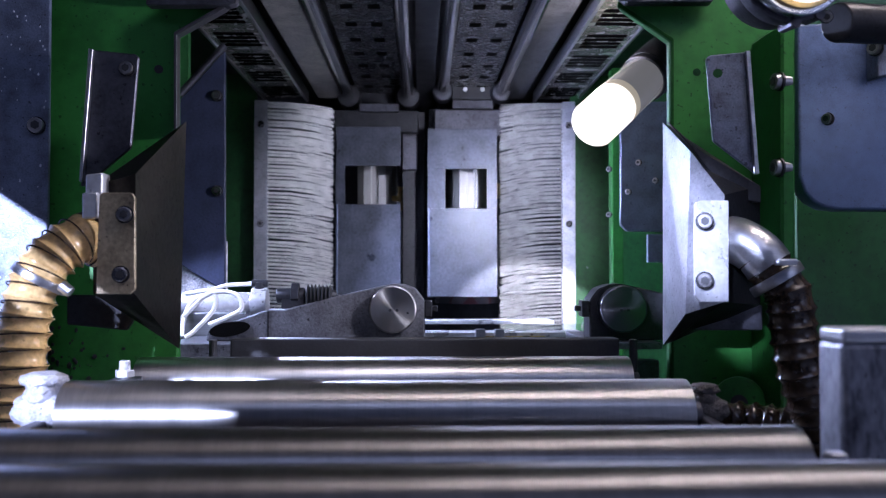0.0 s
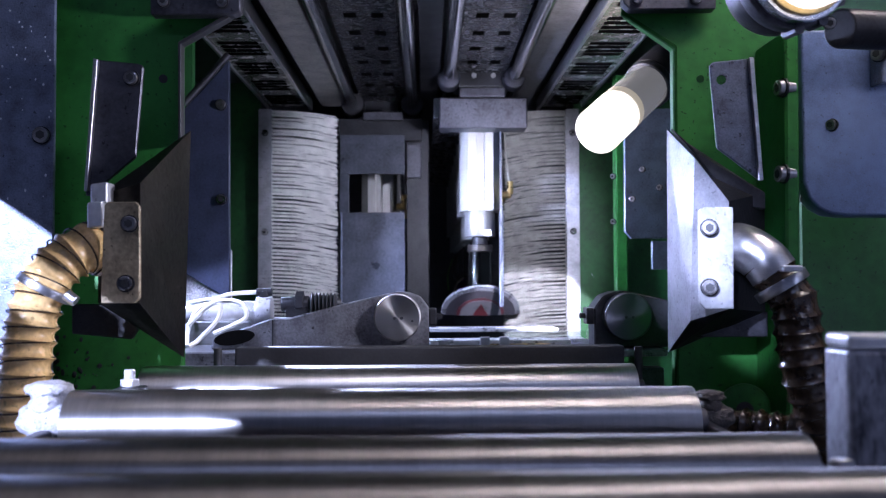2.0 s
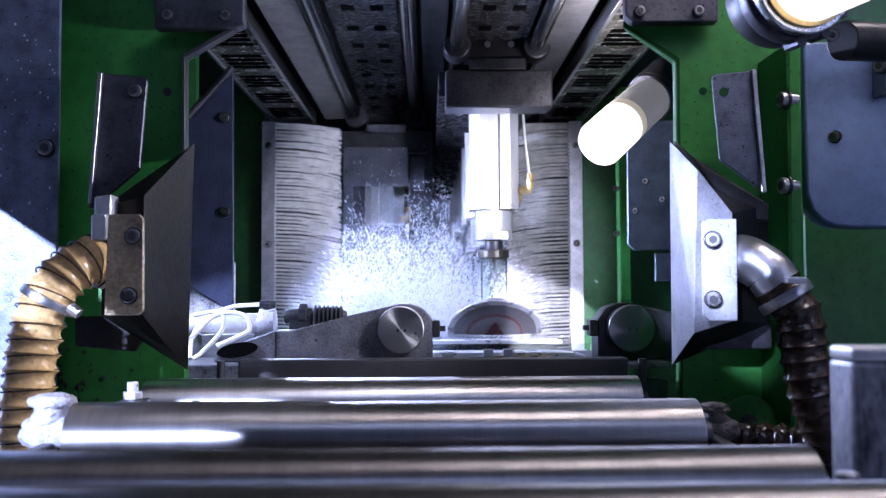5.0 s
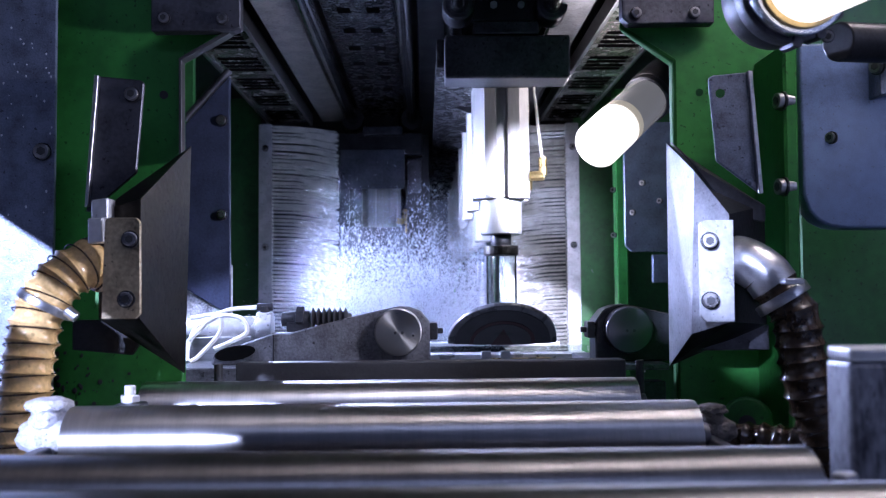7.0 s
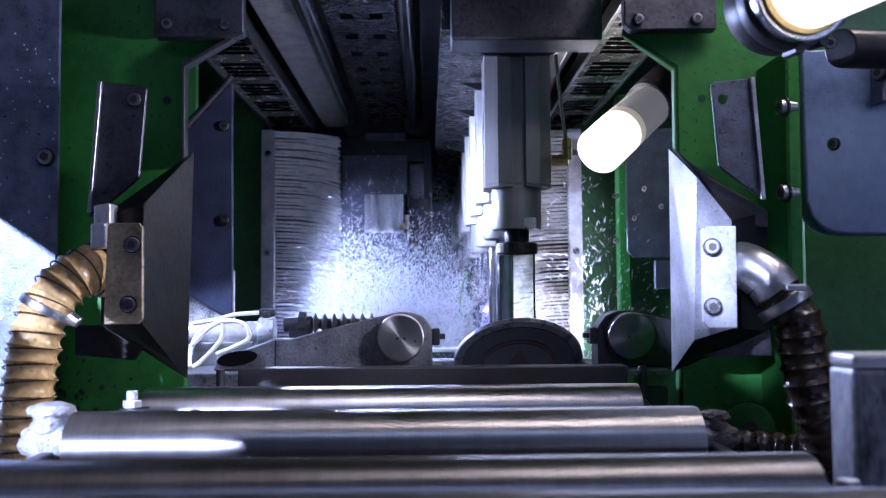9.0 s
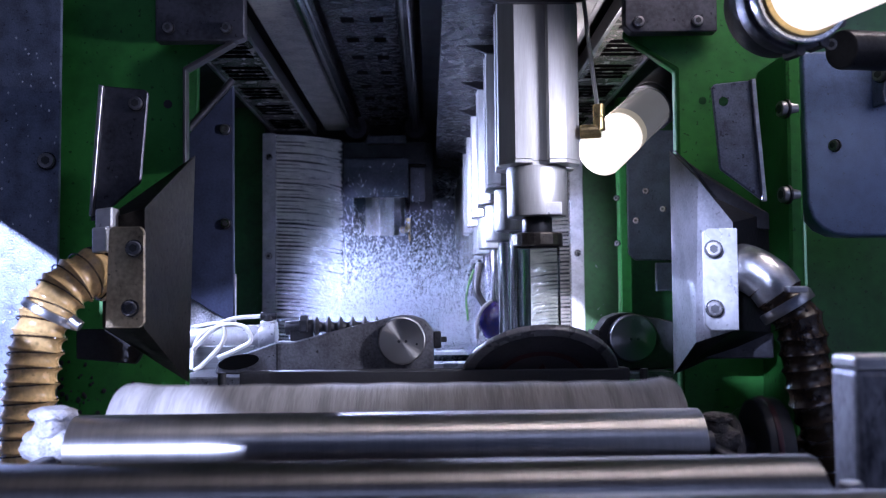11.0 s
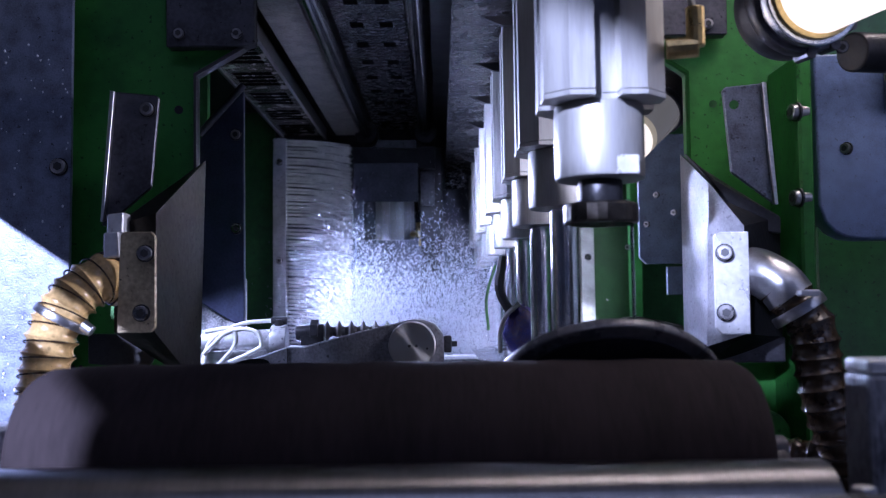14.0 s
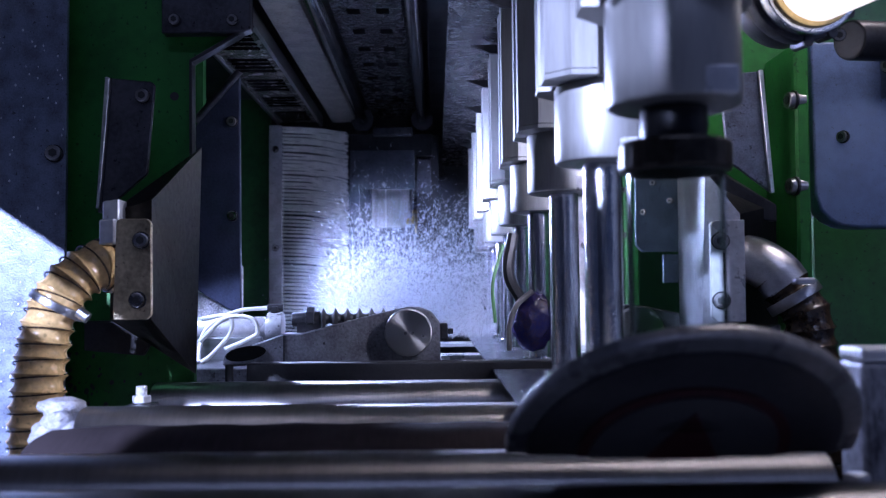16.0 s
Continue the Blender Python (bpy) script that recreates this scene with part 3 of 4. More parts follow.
for k, pts in enumerate(([(-0.2638, 1.42, 1.0806), (-0.3107, 1.41, 1.0755), (-0.3516, 1.4, 1.0522), (-0.3617, 1.39, 1.0225), (-0.3562, 1.36, 1.0006)],
                         [(-0.3551, 1.38, 1.0658), (-0.3123, 1.36, 1.0696), (-0.3079, 1.36, 1.0452), (-0.3371, 1.36, 1.0115), (-0.3503, 1.35, 1.0013)],
                         [(-0.3565, 1.37, 1.0321), (-0.3164, 1.36, 1.0662), (-0.2766, 1.35, 1.0665), (-0.2657, 1.35, 1.0455), (-0.2848, 1.35, 1.033), (-0.3138, 1.35, 1.0205)])):
    tagged(part("air_tube", pipe(pts, 0.0034, 10, 10), TUBE, None, "thin white plastic air tube in a loop", True), category="tube", group="air tubes")

# bright trays between the arms
tray = thing("work_tray", (0, 0, 0), "bright stainless work tray with clips", "tray")
part("ledge", box(0.0087, 0.2945, 2.0, 2.08, 0.9828, 0.9902, 0.001), BRIGHT, tray)
part("sheet", box(0.0083, 0.3396, 1.885, 1.96, 0.9579, 0.9721, 0.001), BRIGHT, tray)
part("lip", box(0.0086, 0.3521, 1.965, 1.98, 0.9649, 0.9845, 0.001), GLASS, tray, "clear lip")
for x in (0.0178, 0.3276):
    part("leg", box(x - 0.012, x + 0.012, 1.90, 2.06, 0.0, 0.9579, 0.002), DARKSTEEL, tray)
for x in (0.1235, 0.1635):
    part("clip", box(x - 0.01, x + 0.01, 1.874, 1.89, 0.9594, 0.9793, 0.001), STEEL, tray)
part("clip_bar", box(0.1176, 0.2591, 1.876, 1.882, 0.9605, 0.9652, 0.001), BRASS, tray)


# ---- suction nozzles ----
def nozzle_left():
    t = thing("suction_nozzle", (0, 0, 0), "stained folded steel suction nozzle with mounting plate", "nozzle", "suction nozzles")
    b = bmesh.new()
    front = [(-0.3091, 0.985, 1.2053), (-0.3093, 0.985, 1.0756), (-0.296, 1.12, 1.0043), (-0.2897, 1.12, 1.2849), (-0.3599, 1, 1.1931), (-0.3588, 1, 1.0753)]
    v = [b.verts.new(p) for p in front]
    b.faces.new((v[0], v[1], v[2], v[3]))
    b.faces.new((v[4], v[5], v[1], v[0]))
    b.faces.new((v[4], v[0], v[3]))
    b.faces.new((v[5], v[2], v[1]))
    bmesh.ops.solidify(b, geom=b.faces[:], thickness=0.003)
    part("hood", b, STAINED, t)
    part("mounting_plate", bevel(plate([(-0.3407, 1.1802), (-0.3371, 1.1832), (-0.3074, 1.1833), (-0.3032, 1.1779), (-0.3024, 1.0809), (-0.3077, 1.0755), (-0.3433, 1.0755), (-0.3434, 1.0881)], 0.965, 0.971, 0), 0.001, 1), STAINED_PLATE, t, "stained steel mounting plate")
    bolt((-0.3134, 0.964, 1.1598), 0.0078, (0.1, -1, 0), t)
    bolt((-0.317, 0.964, 1.0964), 0.0078, (0.1, -1, 0), t)
    part("side_wing", plate([(-0.3594, 1.2032), (-0.3412, 1.2057), (-0.341, 1.1829), (-0.3592, 1.1829)], 0.975, 1.0), BRIGHT, t)
    part("socket_pipe", rod((-0.3574, 1.03, 1.1319), (-0.3722, 0.99, 1.1398), 0.026, 0.003, 32), STAINED, t, "", True)
    part("clip", plate([(-0.3609, 1.183), (-0.3448, 1.1842), (-0.3446, 1.1571), (-0.3607, 1.1553)], 0.97, 0.985), BRIGHT, t)
    part("lower_bracket", plate([(-0.4265, 1.0714), (-0.3441, 1.0713), (-0.3372, 1.0557), (-0.3539, 1.0285), (-0.4261, 1.0355)], 1.10, 1.108), BLACKMETAL, t)
    return t


def nozzle_right():
    t = thing("suction_nozzle", (0, 0, 0), "bright folded steel suction nozzle with mounting plate", "nozzle", "suction nozzles")
    b = bmesh.new()
    front = [(0.3024, 1.12, 1.2859), (0.3007, 1.12, 1.0073), (0.3028, 1.03, 1.0508), (0.31, 1.03, 1.2378), (0.3354, 0.99, 1.1843), (0.3344, 0.99, 1.0657), (0.4017, 1.06, 1.2004), (0.4005, 1.06, 1.06)]
    v = [b.verts.new(p) for p in front]
    b.faces.new((v[0], v[1], v[2], v[3]))
    b.faces.new((v[3], v[2], v[5], v[4]))
    bmesh.ops.solidify(b, geom=b.faces[:], thickness=0.003)
    part("hood", b, SCUFFED, t)
    # these hood faces get their shade as a black colour
    b = bmesh.new()
    v = [b.verts.new(p) for p in front]
    b.faces.new((v[4], v[5], v[7], v[6]))
    b.faces.new((v[0], v[3], v[4], v[6]))
    b.faces.new((v[1], v[7], v[5], v[2]))
    bmesh.ops.solidify(b, geom=b.faces[:], thickness=0.003)
    part("hood_shaded_faces", b, BLACKMETAL, t, "shaded faces of the hood, coloured black")
    part("mounting_plate", bevel(plate([(0.298, 1.1725), (0.303, 1.1768), (0.3352, 1.1769), (0.3343, 1.0663), (0.3034, 1.0663), (0.2973, 1.0724)], 0.975, 0.982, 0), 0.001, 1), BRIGHT, t, "bright mounting plate")
    bolt((0.3077, 0.973, 1.1539), 0.0082, (-0.25, -1, 0), t)
    bolt((0.3073, 0.973, 1.0896), 0.0082, (-0.25, -1, 0), t)
    # black plate drawn as the triangle of shade on the hood
    part("shade_plate", plate([(0.2854, 1.2739), (0.3196, 1.2431), (0.3941, 1.1985), (0.3939, 1.1788), (0.3562, 1.184), (0.313, 1.2431)], 1.036, 1.045), BLACKMETAL, t)
    part("socket_pipe", pipe([(0.338, 1.03, 1.137), (0.352, 1.0, 1.134), (0.370, 0.985, 1.120), (0.381, 0.980, 1.104)], 0.0262, 12, 32), STEEL, t, "", True)
    part("lower_bracket", plate([(0.3361, 1.0593), (0.4114, 1.0592), (0.4112, 1.0286), (0.3188, 1.0288)], 1.08, 1.09), DARKSTEEL, t)
    return t


nozzle_left()
nozzle_right()


def ridged(r, pitch, depth):
    return lambda run: r + depth * (abs(((run / pitch) % 1.0) - 0.5) * 2) ** 2.2


def helix(pts, r, pitch, wire):
    """A wire wound round the line through pts."""
    line = smooth_line(pts, 60)
    up = Vector((0.3, 1, 0.2)).normalized()
    out, run = [], 0.0
    for i, p in enumerate(line):
        d = (line[min(i + 1, len(line) - 1)] - line[max(i - 1, 0)]).normalized()
        if i:
            run += (p - line[i - 1]).length
        u = d.cross(up).normalized()
        v = d.cross(u)
        a = 2 * math.pi * run / pitch
        out.append(p + (u * math.cos(a) + v * math.sin(a)) * r)
    return pipe(out, wire, 2, 6)


def hose(name, pts, r, material, label, pitch=0.017):
    t = thing(name, (0, 0, 0), label, "hose", "suction hoses")
    part("corrugated_pipe", pipe(pts, ridged(r, pitch, 0.0048 if material is HOSE else 0.0036), 60, 28), material, t, "", True)
    return t


hl = hose("suction_hose", [(-0.3575, 1, 1.1322), (-0.3691, 0.985, 1.1335), (-0.39, 0.97, 1.115), (-0.4051, 0.96, 1.0852), (-0.4124, 0.955, 1.047), (-0.415, 0.95, 1.0005), (-0.4179, 0.95, 0.948), (-0.418, 0.95, 0.8551)], 0.0235, HOSE, "amber translucent spiral hose with metal clamp")
part("spiral_wire", helix([(-0.3575, 1, 1.1322), (-0.3691, 0.985, 1.1335), (-0.39, 0.97, 1.115), (-0.4051, 0.96, 1.0852), (-0.4124, 0.955, 1.047), (-0.415, 0.95, 1.0005), (-0.4179, 0.95, 0.948), (-0.418, 0.95, 0.8551)], 0.0268, 0.017, 0.0010), HOSE_DARK, hl, "dark brown winding seam", True)
part("clamp", rod((-0.3984, 0.962, 1.0958), (-0.4026, 0.961, 1.0881), 0.0305, 0.001, 32), STEEL, hl, "steel worm-drive clamp", True)
part("clamp_screw", rod((-0.3682, 0.935, 1.0855), (-0.3578, 0.935, 1.078), 0.006, 0.001, 12), STEEL, hl)
hr = hose("suction_hose", [(0.372, 0.985, 1.1170), (0.383, 0.98, 1.1000), (0.3975, 0.97, 1.0725), (0.4032, 0.97, 1.0328), (0.4108, 0.97, 0.9901), (0.4314, 0.98, 0.9398), (0.4429, 1, 0.899)], 0.0235, HOSE_DARK, "dark brown wet spiral hose with steel clamp")
part("clamp", rod((0.3850, 0.978, 1.0960), (0.3905, 0.976, 1.0865), 0.0305, 0.001, 32), STEEL, hr, "steel worm-drive clamp", True)
part("clamp_screw", box(0.3734, 0.3943, 0.935, 0.95, 1.1059, 1.1129, 0.002), STEEL, hr)
hose("suction_hose", [(0.3351, 1.08, 0.9186), (0.3656, 1.05, 0.9255), (0.4003, 1.02, 0.9258), (0.4305, 1, 0.9209), (0.4557, 1, 0.8989)], 0.020, HOSE_DARK, "dark brown spiral hose lying behind the rollers")

# ---- bearing lumps and near block ----
def lump(name, place, size, material, label, seed):
    rng = random.Random(seed)
    t = thing(name, place, label, "bearing block", "greasy blocks")
    for k, (dx, dz, sx, sz) in enumerate(((0, 0, 1, 0.6), (-0.1, 0.55, 0.5, 0.5), (-0.1, 0.9, 0.65, 0.25))):
        b = bmesh.new()
        bmesh.ops.create_icosphere(b, subdivisions=4, radius=1)
        for v in b.verts:
            n = noise.noise(v.co * 2.4 + Vector((seed, k, 0))) * 0.16 + noise.noise(v.co * 7 + Vector((k, seed, 0))) * 0.06
            c = v.co * (1 + n)
            c = Vector([math.copysign(min(abs(a), 0.92), a) for a in c])
            v.co = Vector((c.x * sx * size + dx * size, c.y * size * 0.7, c.z * sz * size + dz * size))
        part(("block", "neck", "grease_cap")[k], b, material, t, "", True)
    return t


lump("bearing_block", (-0.3623, 0.89, 0.964), 0.034, CRUD, "bearing block caked with pale grease", 3)
lump("bearing_block", (0.2945, 0.93, 0.9572), 0.024, CRUD_DARK, "bearing block caked with dark grease", 5)
nb = thing("guard_block", (0, 0, 0), "worn grey metal guard block close to the rollers", "block")
part("body", box(0.2915, 0.3712, 0.62, 0.66, 0.58, 1.0500, 0.004), BLOCK, nb)
part("top_plate", box(0.2920, 0.3707, 0.6205, 0.6595, 1.0500, 1.0600, 0.003), BRIGHT, nb, "bright worn top edge")
part("weld", rod((0.2718, 0.59, 0.9755), (0.2718, 0.59, 0.9814), 0.008, 0.002, 16), STEEL, nb)
fs = thing("grease_fitting", (0, 0, 0), "small bright steel hex bolt and nut", "bolt")
part("nut", rod((-0.3236, 1, 0.9839), (-0.3237, 1, 0.9919), 0.0105, 0.001, 6), BRIGHT, fs)
part("stud", rod((-0.3235, 1, 0.9703), (-0.3238, 1, 1.0023), 0.006, 0.001, 16), BRIGHT, fs)
part("base", box(-0.3375, -0.3099, 0.98, 1.02, 0.88, 0.9829, 0.002), DARKSTEEL, fs)

# ---- overhead: rails, beams, louvres ----
RZ = 1.598
for k, x in enumerate((-0.205, -0.036)):
    t = thing("guide_rail", (0, 0, 0), "round oiled steel guide rail overhead", "rail", "guide rails")
    part("rail", rod((x, 0.8, RZ), (x, 2.6, RZ), 0.0155, 0, 32), RAIL, t, "", True)
    part("end_bush", rod((x, 2.56, RZ), (x, 2.63, RZ), 0.032, 0.003, 32), BLACKMETAL, t, "", True)


def perforated(name, x0, x1, y0, y1, z, label):
    t = thing(name, (0, 0, 0), label, "panel", "perforated panels")
    part("sheet", box(x0, x1, y0, y1, z, z + 0.01, 0), PERF, t)
    w = (x1 - x0)
    y = y0 + 0.05
    while y < y1 - 0.05:
        for fx in (0.3, 0.72):
            # flat black patch drawn as the dark inside a slot
            part("slot", box(x0 + w * fx - 0.012, x0 + w * fx + 0.012, y, y + 0.030, z - 0.0008, z + 0.004, 0), OPENING_SHADE, t)
        y += 0.128
    return t


perforated("perforated_panel", -0.185, -0.057, 0.8, 2.63, RZ + 0.02, "dark oily perforated steel panel between rails")
perforated("perforated_panel", 0.075, 0.205, 0.8, 2.63, RZ + 0.02, "dark oily perforated steel panel between rails")
cb = thing("centre_beam", (0, 0, 0), "black steel centre beam between the guide lanes", "beam")
part("beam", box(-0.013, 0.038, 0.8, 3.9, RZ + 0.01, RZ + 0.05, 0.002), BLACKMETAL, cb)
structure("roof_plate", box(-0.85, 0.85, 1.16, 3.9, RZ + 0.06, RZ + 0.07, 0), BLACKMETAL, "black oily plate above the guide lanes")


def side_beam(s):
    t = thing("side_beam", (0, 0, 0), "scuffed steel side beam with louvred sheet", "beam", "side beams")
    a, b_, c = 0.226 * s, 0.327 * s, 0.451 * s
    part("beam", box(min(a, b_) + (0.030 if s < 0 else 0), max(a, b_) - (0.030 if s > 0 else 0), 1.25, 2.6, RZ, RZ + 0.05, 0.003), BEAM_LIT if s < 0 else MOTTLED, t)
    part("flange", box(b_ - 0.004, b_ + 0.004, 1.25, 2.6, RZ - 0.012, RZ + 0.02, 0.001), STEEL, t)
    sheet = part("louvre_sheet", box(min(b_ + 0.006 * s, c), max(b_ + 0.006 * s, c), 1.3, 2.6, RZ, RZ + 0.004, 0), LOUVRE, t)
    part("lip", box(c - 0.003, c + 0.003, 1.3, 2.6, RZ - 0.006, RZ + 0.012, 0.001), STEEL, t)
    for k in range(7):
        y = 1.33 + k * 0.185
        x0, x1 = sorted((b_ + 0.024 * s, c - 0.016 * s))
        for j in range(4):
            # flat black strip drawn as the dark of a louvre opening
            part("louvre", box(x0, x1, y + j * 0.031, y + j * 0.031 + 0.021, RZ - 0.0008, RZ + 0.002, 0), OPENING_SHADE, sheet)
    return t


side_beam(-1)
side_beam(1)


# ---- lamps ----
def tube_lamp(p, q, r, label):
    """A cylindrical machine lamp from its lit end p to its back q."""
    p, q = Vector(p), Vector(q)
    w = (q - p).normalized()
    n = (q - p).length
    t = thing("machine_lamp", (0, 0, 0), label, "lamp", "machine lamps")
    part("diffuser", rod(p, p + w * n * 0.29, r, 0.004, 48), LIT, t, "glowing diffuser", True)
    part("middle_sleeve", rod(p + w * n * 0.29, p + w * n * 0.34, r * 0.998, 0, 48), LIT_MID, t, "milky part of the diffuser", True)
    part("clear_sleeve", rod(p + w * n * 0.34, p + w * n * 0.68, r * 0.985, 0.001, 48), LIT_DIM, t, "dim end of the diffuser", True)
    part("ring", rod(p + w * n * 0.66, p + w * n * 0.72, r * 1.09, 0.002, 48), DARKSTEEL, t, "", True)
    part("housing", rod(p + w * n * 0.72, q, r * 1.12, 0.004, 48), BLACKMETAL, t, "", True)
    part("mounting_arm", rod(q - w * 0.02, q + w * 0.25 + Vector((0.02, 0.05, 0)), r * 0.4, 0, 16), DARKSTEEL, t)
    return t


tube_lamp((0.3014, 1.58, 1.3567), (0.4816, 1.76, 1.5184), 0.043, "lit cylindrical machine lamp with milky glass")
# Unseen lamp added for the light from the west, with a board limiting it.
lw = thing("machine_lamp", (0, 0, 0), "added unseen lamp behind the west frame", "lamp", "machine lamps")
part("diffuser", rod((-0.50, 1.890, 1.345), (-0.55, 1.853, 1.348), 0.018, 0.004, 32), LIT, lw, "glowing diffuser", True)
part("housing", rod((-0.55, 1.853, 1.348), (-0.60, 1.80, 1.38), 0.020, 0.003, 32), BLACKMETAL, lw, "", True)
part("light_cut", box(-0.53, -0.432, 1.80, 1.95, 1.363, 1.366, 0.0005), BLACKMETAL, lw, "added black board that cuts the light upwards")
part("mounting_arm", rod((-0.59, 1.81, 1.378), (-0.90, 1.70, 1.50), 0.016, 0, 16), DARKSTEEL, lw)
# Unseen lamp, added to light the clamp arm from the upper left.
la = thing("machine_lamp", (0, 0, 0), "added unseen small lamp above the clamp arm", "lamp", "machine lamps")
part("diffuser", rod((-0.592, 1.2207, 1.354), (-0.606, 1.2121, 1.372), 0.016, 0.003, 24), LIT, la, "glowing diffuser", True)
part("housing", rod((-0.606, 1.2121, 1.372), (-0.640, 1.1910, 1.416), 0.019, 0.003, 24), BLACKMETAL, la, "", True)
part("mounting_arm", rod((-0.636, 1.1935, 1.411), (-0.895, 1.20, 1.50), 0.008, 0, 12), DARKSTEEL, la)
l2 = thing("machine_lamp", (0, 0, 0), "lit round machine lamp in a black ribbed housing", "lamp", "machine lamps")
pa, pb = Vector((0.3720, 0.92, 1.4090)), Vector((0.4010, 0.7, 1.3950))
w2 = (pb - pa).normalized()
part("housing", rod(pa - w2 * 0.030, pa + w2 * 0.004, 0.054, 0.004, 48), BLACKMETAL, l2, "", True)
part("cap_ring", rod(pa + w2 * 0.004, pa + w2 * 0.022, 0.0565, 0.002, 48), DARKSTEEL, l2, "dark steel cap ring", True)
part("bezel", rod(pa + w2 * 0.022, pa + w2 * 0.040, 0.0525, 0.002, 48), CHROME, l2, "bright bezel", True)
# Amber ring stands in for the yellowish fade at the diffuser's edge.
part("glow_rim", rod(pa + w2 * 0.040, pa + w2 * 0.044, 0.0465, 0.001, 48), BRASS, l2, "amber ring drawn as the edge of the glow", True)
part("diffuser", rod(pa + w2 * 0.044, pb, 0.042, 0.004, 48), LIT_FRONT, l2, "glowing diffuser", True)
part("back_arm", rod((0.4578, 0.98, 1.3742), (0.9, 1.2, 1.42), 0.022, 0.003, 24), BLACKMETAL, l2, "", True)
for k in range(5):
    a = -2.6 + k * 0.5
    u2 = w2.cross(Vector((0, 1, 0))).normalized()
    v2 = w2.cross(u2)
    c2 = pa - w2 * 0.004 + (u2 * math.cos(a) + v2 * math.sin(a)) * 0.056
    part("clip", rod(c2, c2 + w2 * 0.028, 0.006, 0.001, 8), DARKSTEEL, l2)
bolt((0.4329, 0.95, 1.3718), 0.006, (-0.3, -1, -0.3), l2)


# ---- rear curtain: brushes and flaps ----
def brush(name, x0, x1, z0, z1, y, s, material, label, seed, wavy):
    """A strip brush; its bristles reach from the rail at x0 towards x1."""
    rng = random.Random(seed)
    t = thing(name, (0, 0, 0), label, "brush", "strip brushes")
    part("rail", box(x0 - s * 0.036, x0, y - 0.014, y + 0.014, z0, z1, 0.001), SCUFFED, t, "flat metal brush rail")
    b = bmesh.new()
    n = 682
    for k in range(n):
        tuft = k // 11
        pitch = (z1 - z0) / (n // 11)
        g = rng.gauss(0, 1)
        z = z0 + pitch * (tuft + 0.5 + 0.13 * g)
        lean = 0.010 * noise.noise(Vector((tuft * 1.7, seed, 3))) + pitch * (0.36 * g + rng.gauss(0, 0.15))
        yy = y + rng.uniform(-0.014, 0.012)
        wave = wavy * noise.noise(Vector((z * 26, seed, 0)))
        drop = -0.016 - 0.012 * rng.random() + wave
        L = (x1 - x0) * rng.uniform(0.94, 1.0)
        r = rng.uniform(0.0010, 0.0017)
        pts = [Vector((x0 + L * f, yy + rng.uniform(-0.003, 0.003) * f - (0.01 * wavy * 40 * f), z + (drop + lean) * f * f)) for f in (0, 0.35, 0.7, 1.0)]
        rings = [[b.verts.new(p + Vector((0, r * math.cos(a), r * math.sin(a)))) for a in (0.5, 2.6, 4.7)] for p in pts]
        for u, v in zip(rings, rings[1:]):
            for j in range(3):
                b.faces.new((u[j], u[(j + 1) % 3], v[(j + 1) % 3], v[j]))
    o = part("bristles", b, material, t, "dense pale nylon bristles")
    o["kind"] = "stuff"
    for z in (1.5042, 1.2302):
        bolt((x0 - s * 0.018, y - 0.014, z), 0.0078, (0, -1, 0), t)
    return t


BZ0, BZ1 = 0.9279, 1.5708
brush("strip_brush", -0.423, -0.2392, BZ0, BZ1, 2.505, 1, BRISTLE, "white nylon strip brush on a metal rail", 4, 0.004)
brush("strip_brush", 0.3918, 0.2152, BZ0, BZ1, 2.505, -1, BRISTLE_GREY, "worn wavy nylon strip brush on a metal rail", 9, 0.013)


def flap(name, x0, x1, zs, wx, label, hinge):
    """A rubber curtain flap with a window, hung from its hinge edge."""
    t = thing(name, (hinge, 2.48, 0), label, "curtain flap", "curtain flaps")
    z0, za, zb, z1 = zs
    a, b_ = x0 - hinge, x1 - hinge
    bm = box(a, b_, 0, 0.006, z0, za, 0.001)
    box(a, b_, 0, 0.006, zb, z1, 0.001, bm)
    box(a, wx[0] - hinge, 0, 0.006, za, zb, 0, bm)
    if wx[1] < x1:
        box(wx[1] - hinge, b_, 0, 0.006, za, zb, 0, bm)
    part("sheet", bm, FLAP, t)
    part("hem", box(a + 0.001, a + 0.006, -0.002, 0.008, z0, za, 0.001), BLUEPLATE, t, "pale blue hem")
    return t


flap("curtain_flap", -0.2333, -0.0557, (0.9145, 1.2831, 1.3888, 1.4964), (-0.2086, -0.0557), "grey rubber curtain flap with a window", -0.2333)
flap_moving = flap("curtain_flap", 0.0186, 0.2095, (1.0288, 1.2722, 1.3811, 1.4917), (0.0666, 0.1815), "grey rubber curtain flap that swings open", 0.2095)
hd = thing("curtain_header", (0, 0, 0), "dark steel header above the curtain flaps", "header")
part("bar", box(-0.2402, -0.0079, 2.52, 2.545, 1.487, 1.5488, 0.002), BLACKMETAL, hd)
part("bar", box(-0.1706, -0.0611, 2.492, 2.517, 1.5407, 1.5629, 0.002), DARKSTEEL, hd)
part("divider", box(-0.0542, 0.0115, 2.62, 2.68, 0.85, 1.5618, 0.002), BLACKMETAL, hd)
part("side_piece", box(-0.0513, -0.0109, 2.505, 2.518, 1.3806, 1.4745, 0.002), DARKSTEEL, hd)


# ---- the carriage: beam, bracket and pneumatic units ----
LANE = 0.148
GROW = 1.347


def grow(t):
    """Brings a unit drawn at model size to its true size."""
    for o in t.children_recursive:
        o.data.transform(Matrix.Diagonal((GROW, GROW, GROW, 1)))
    return t


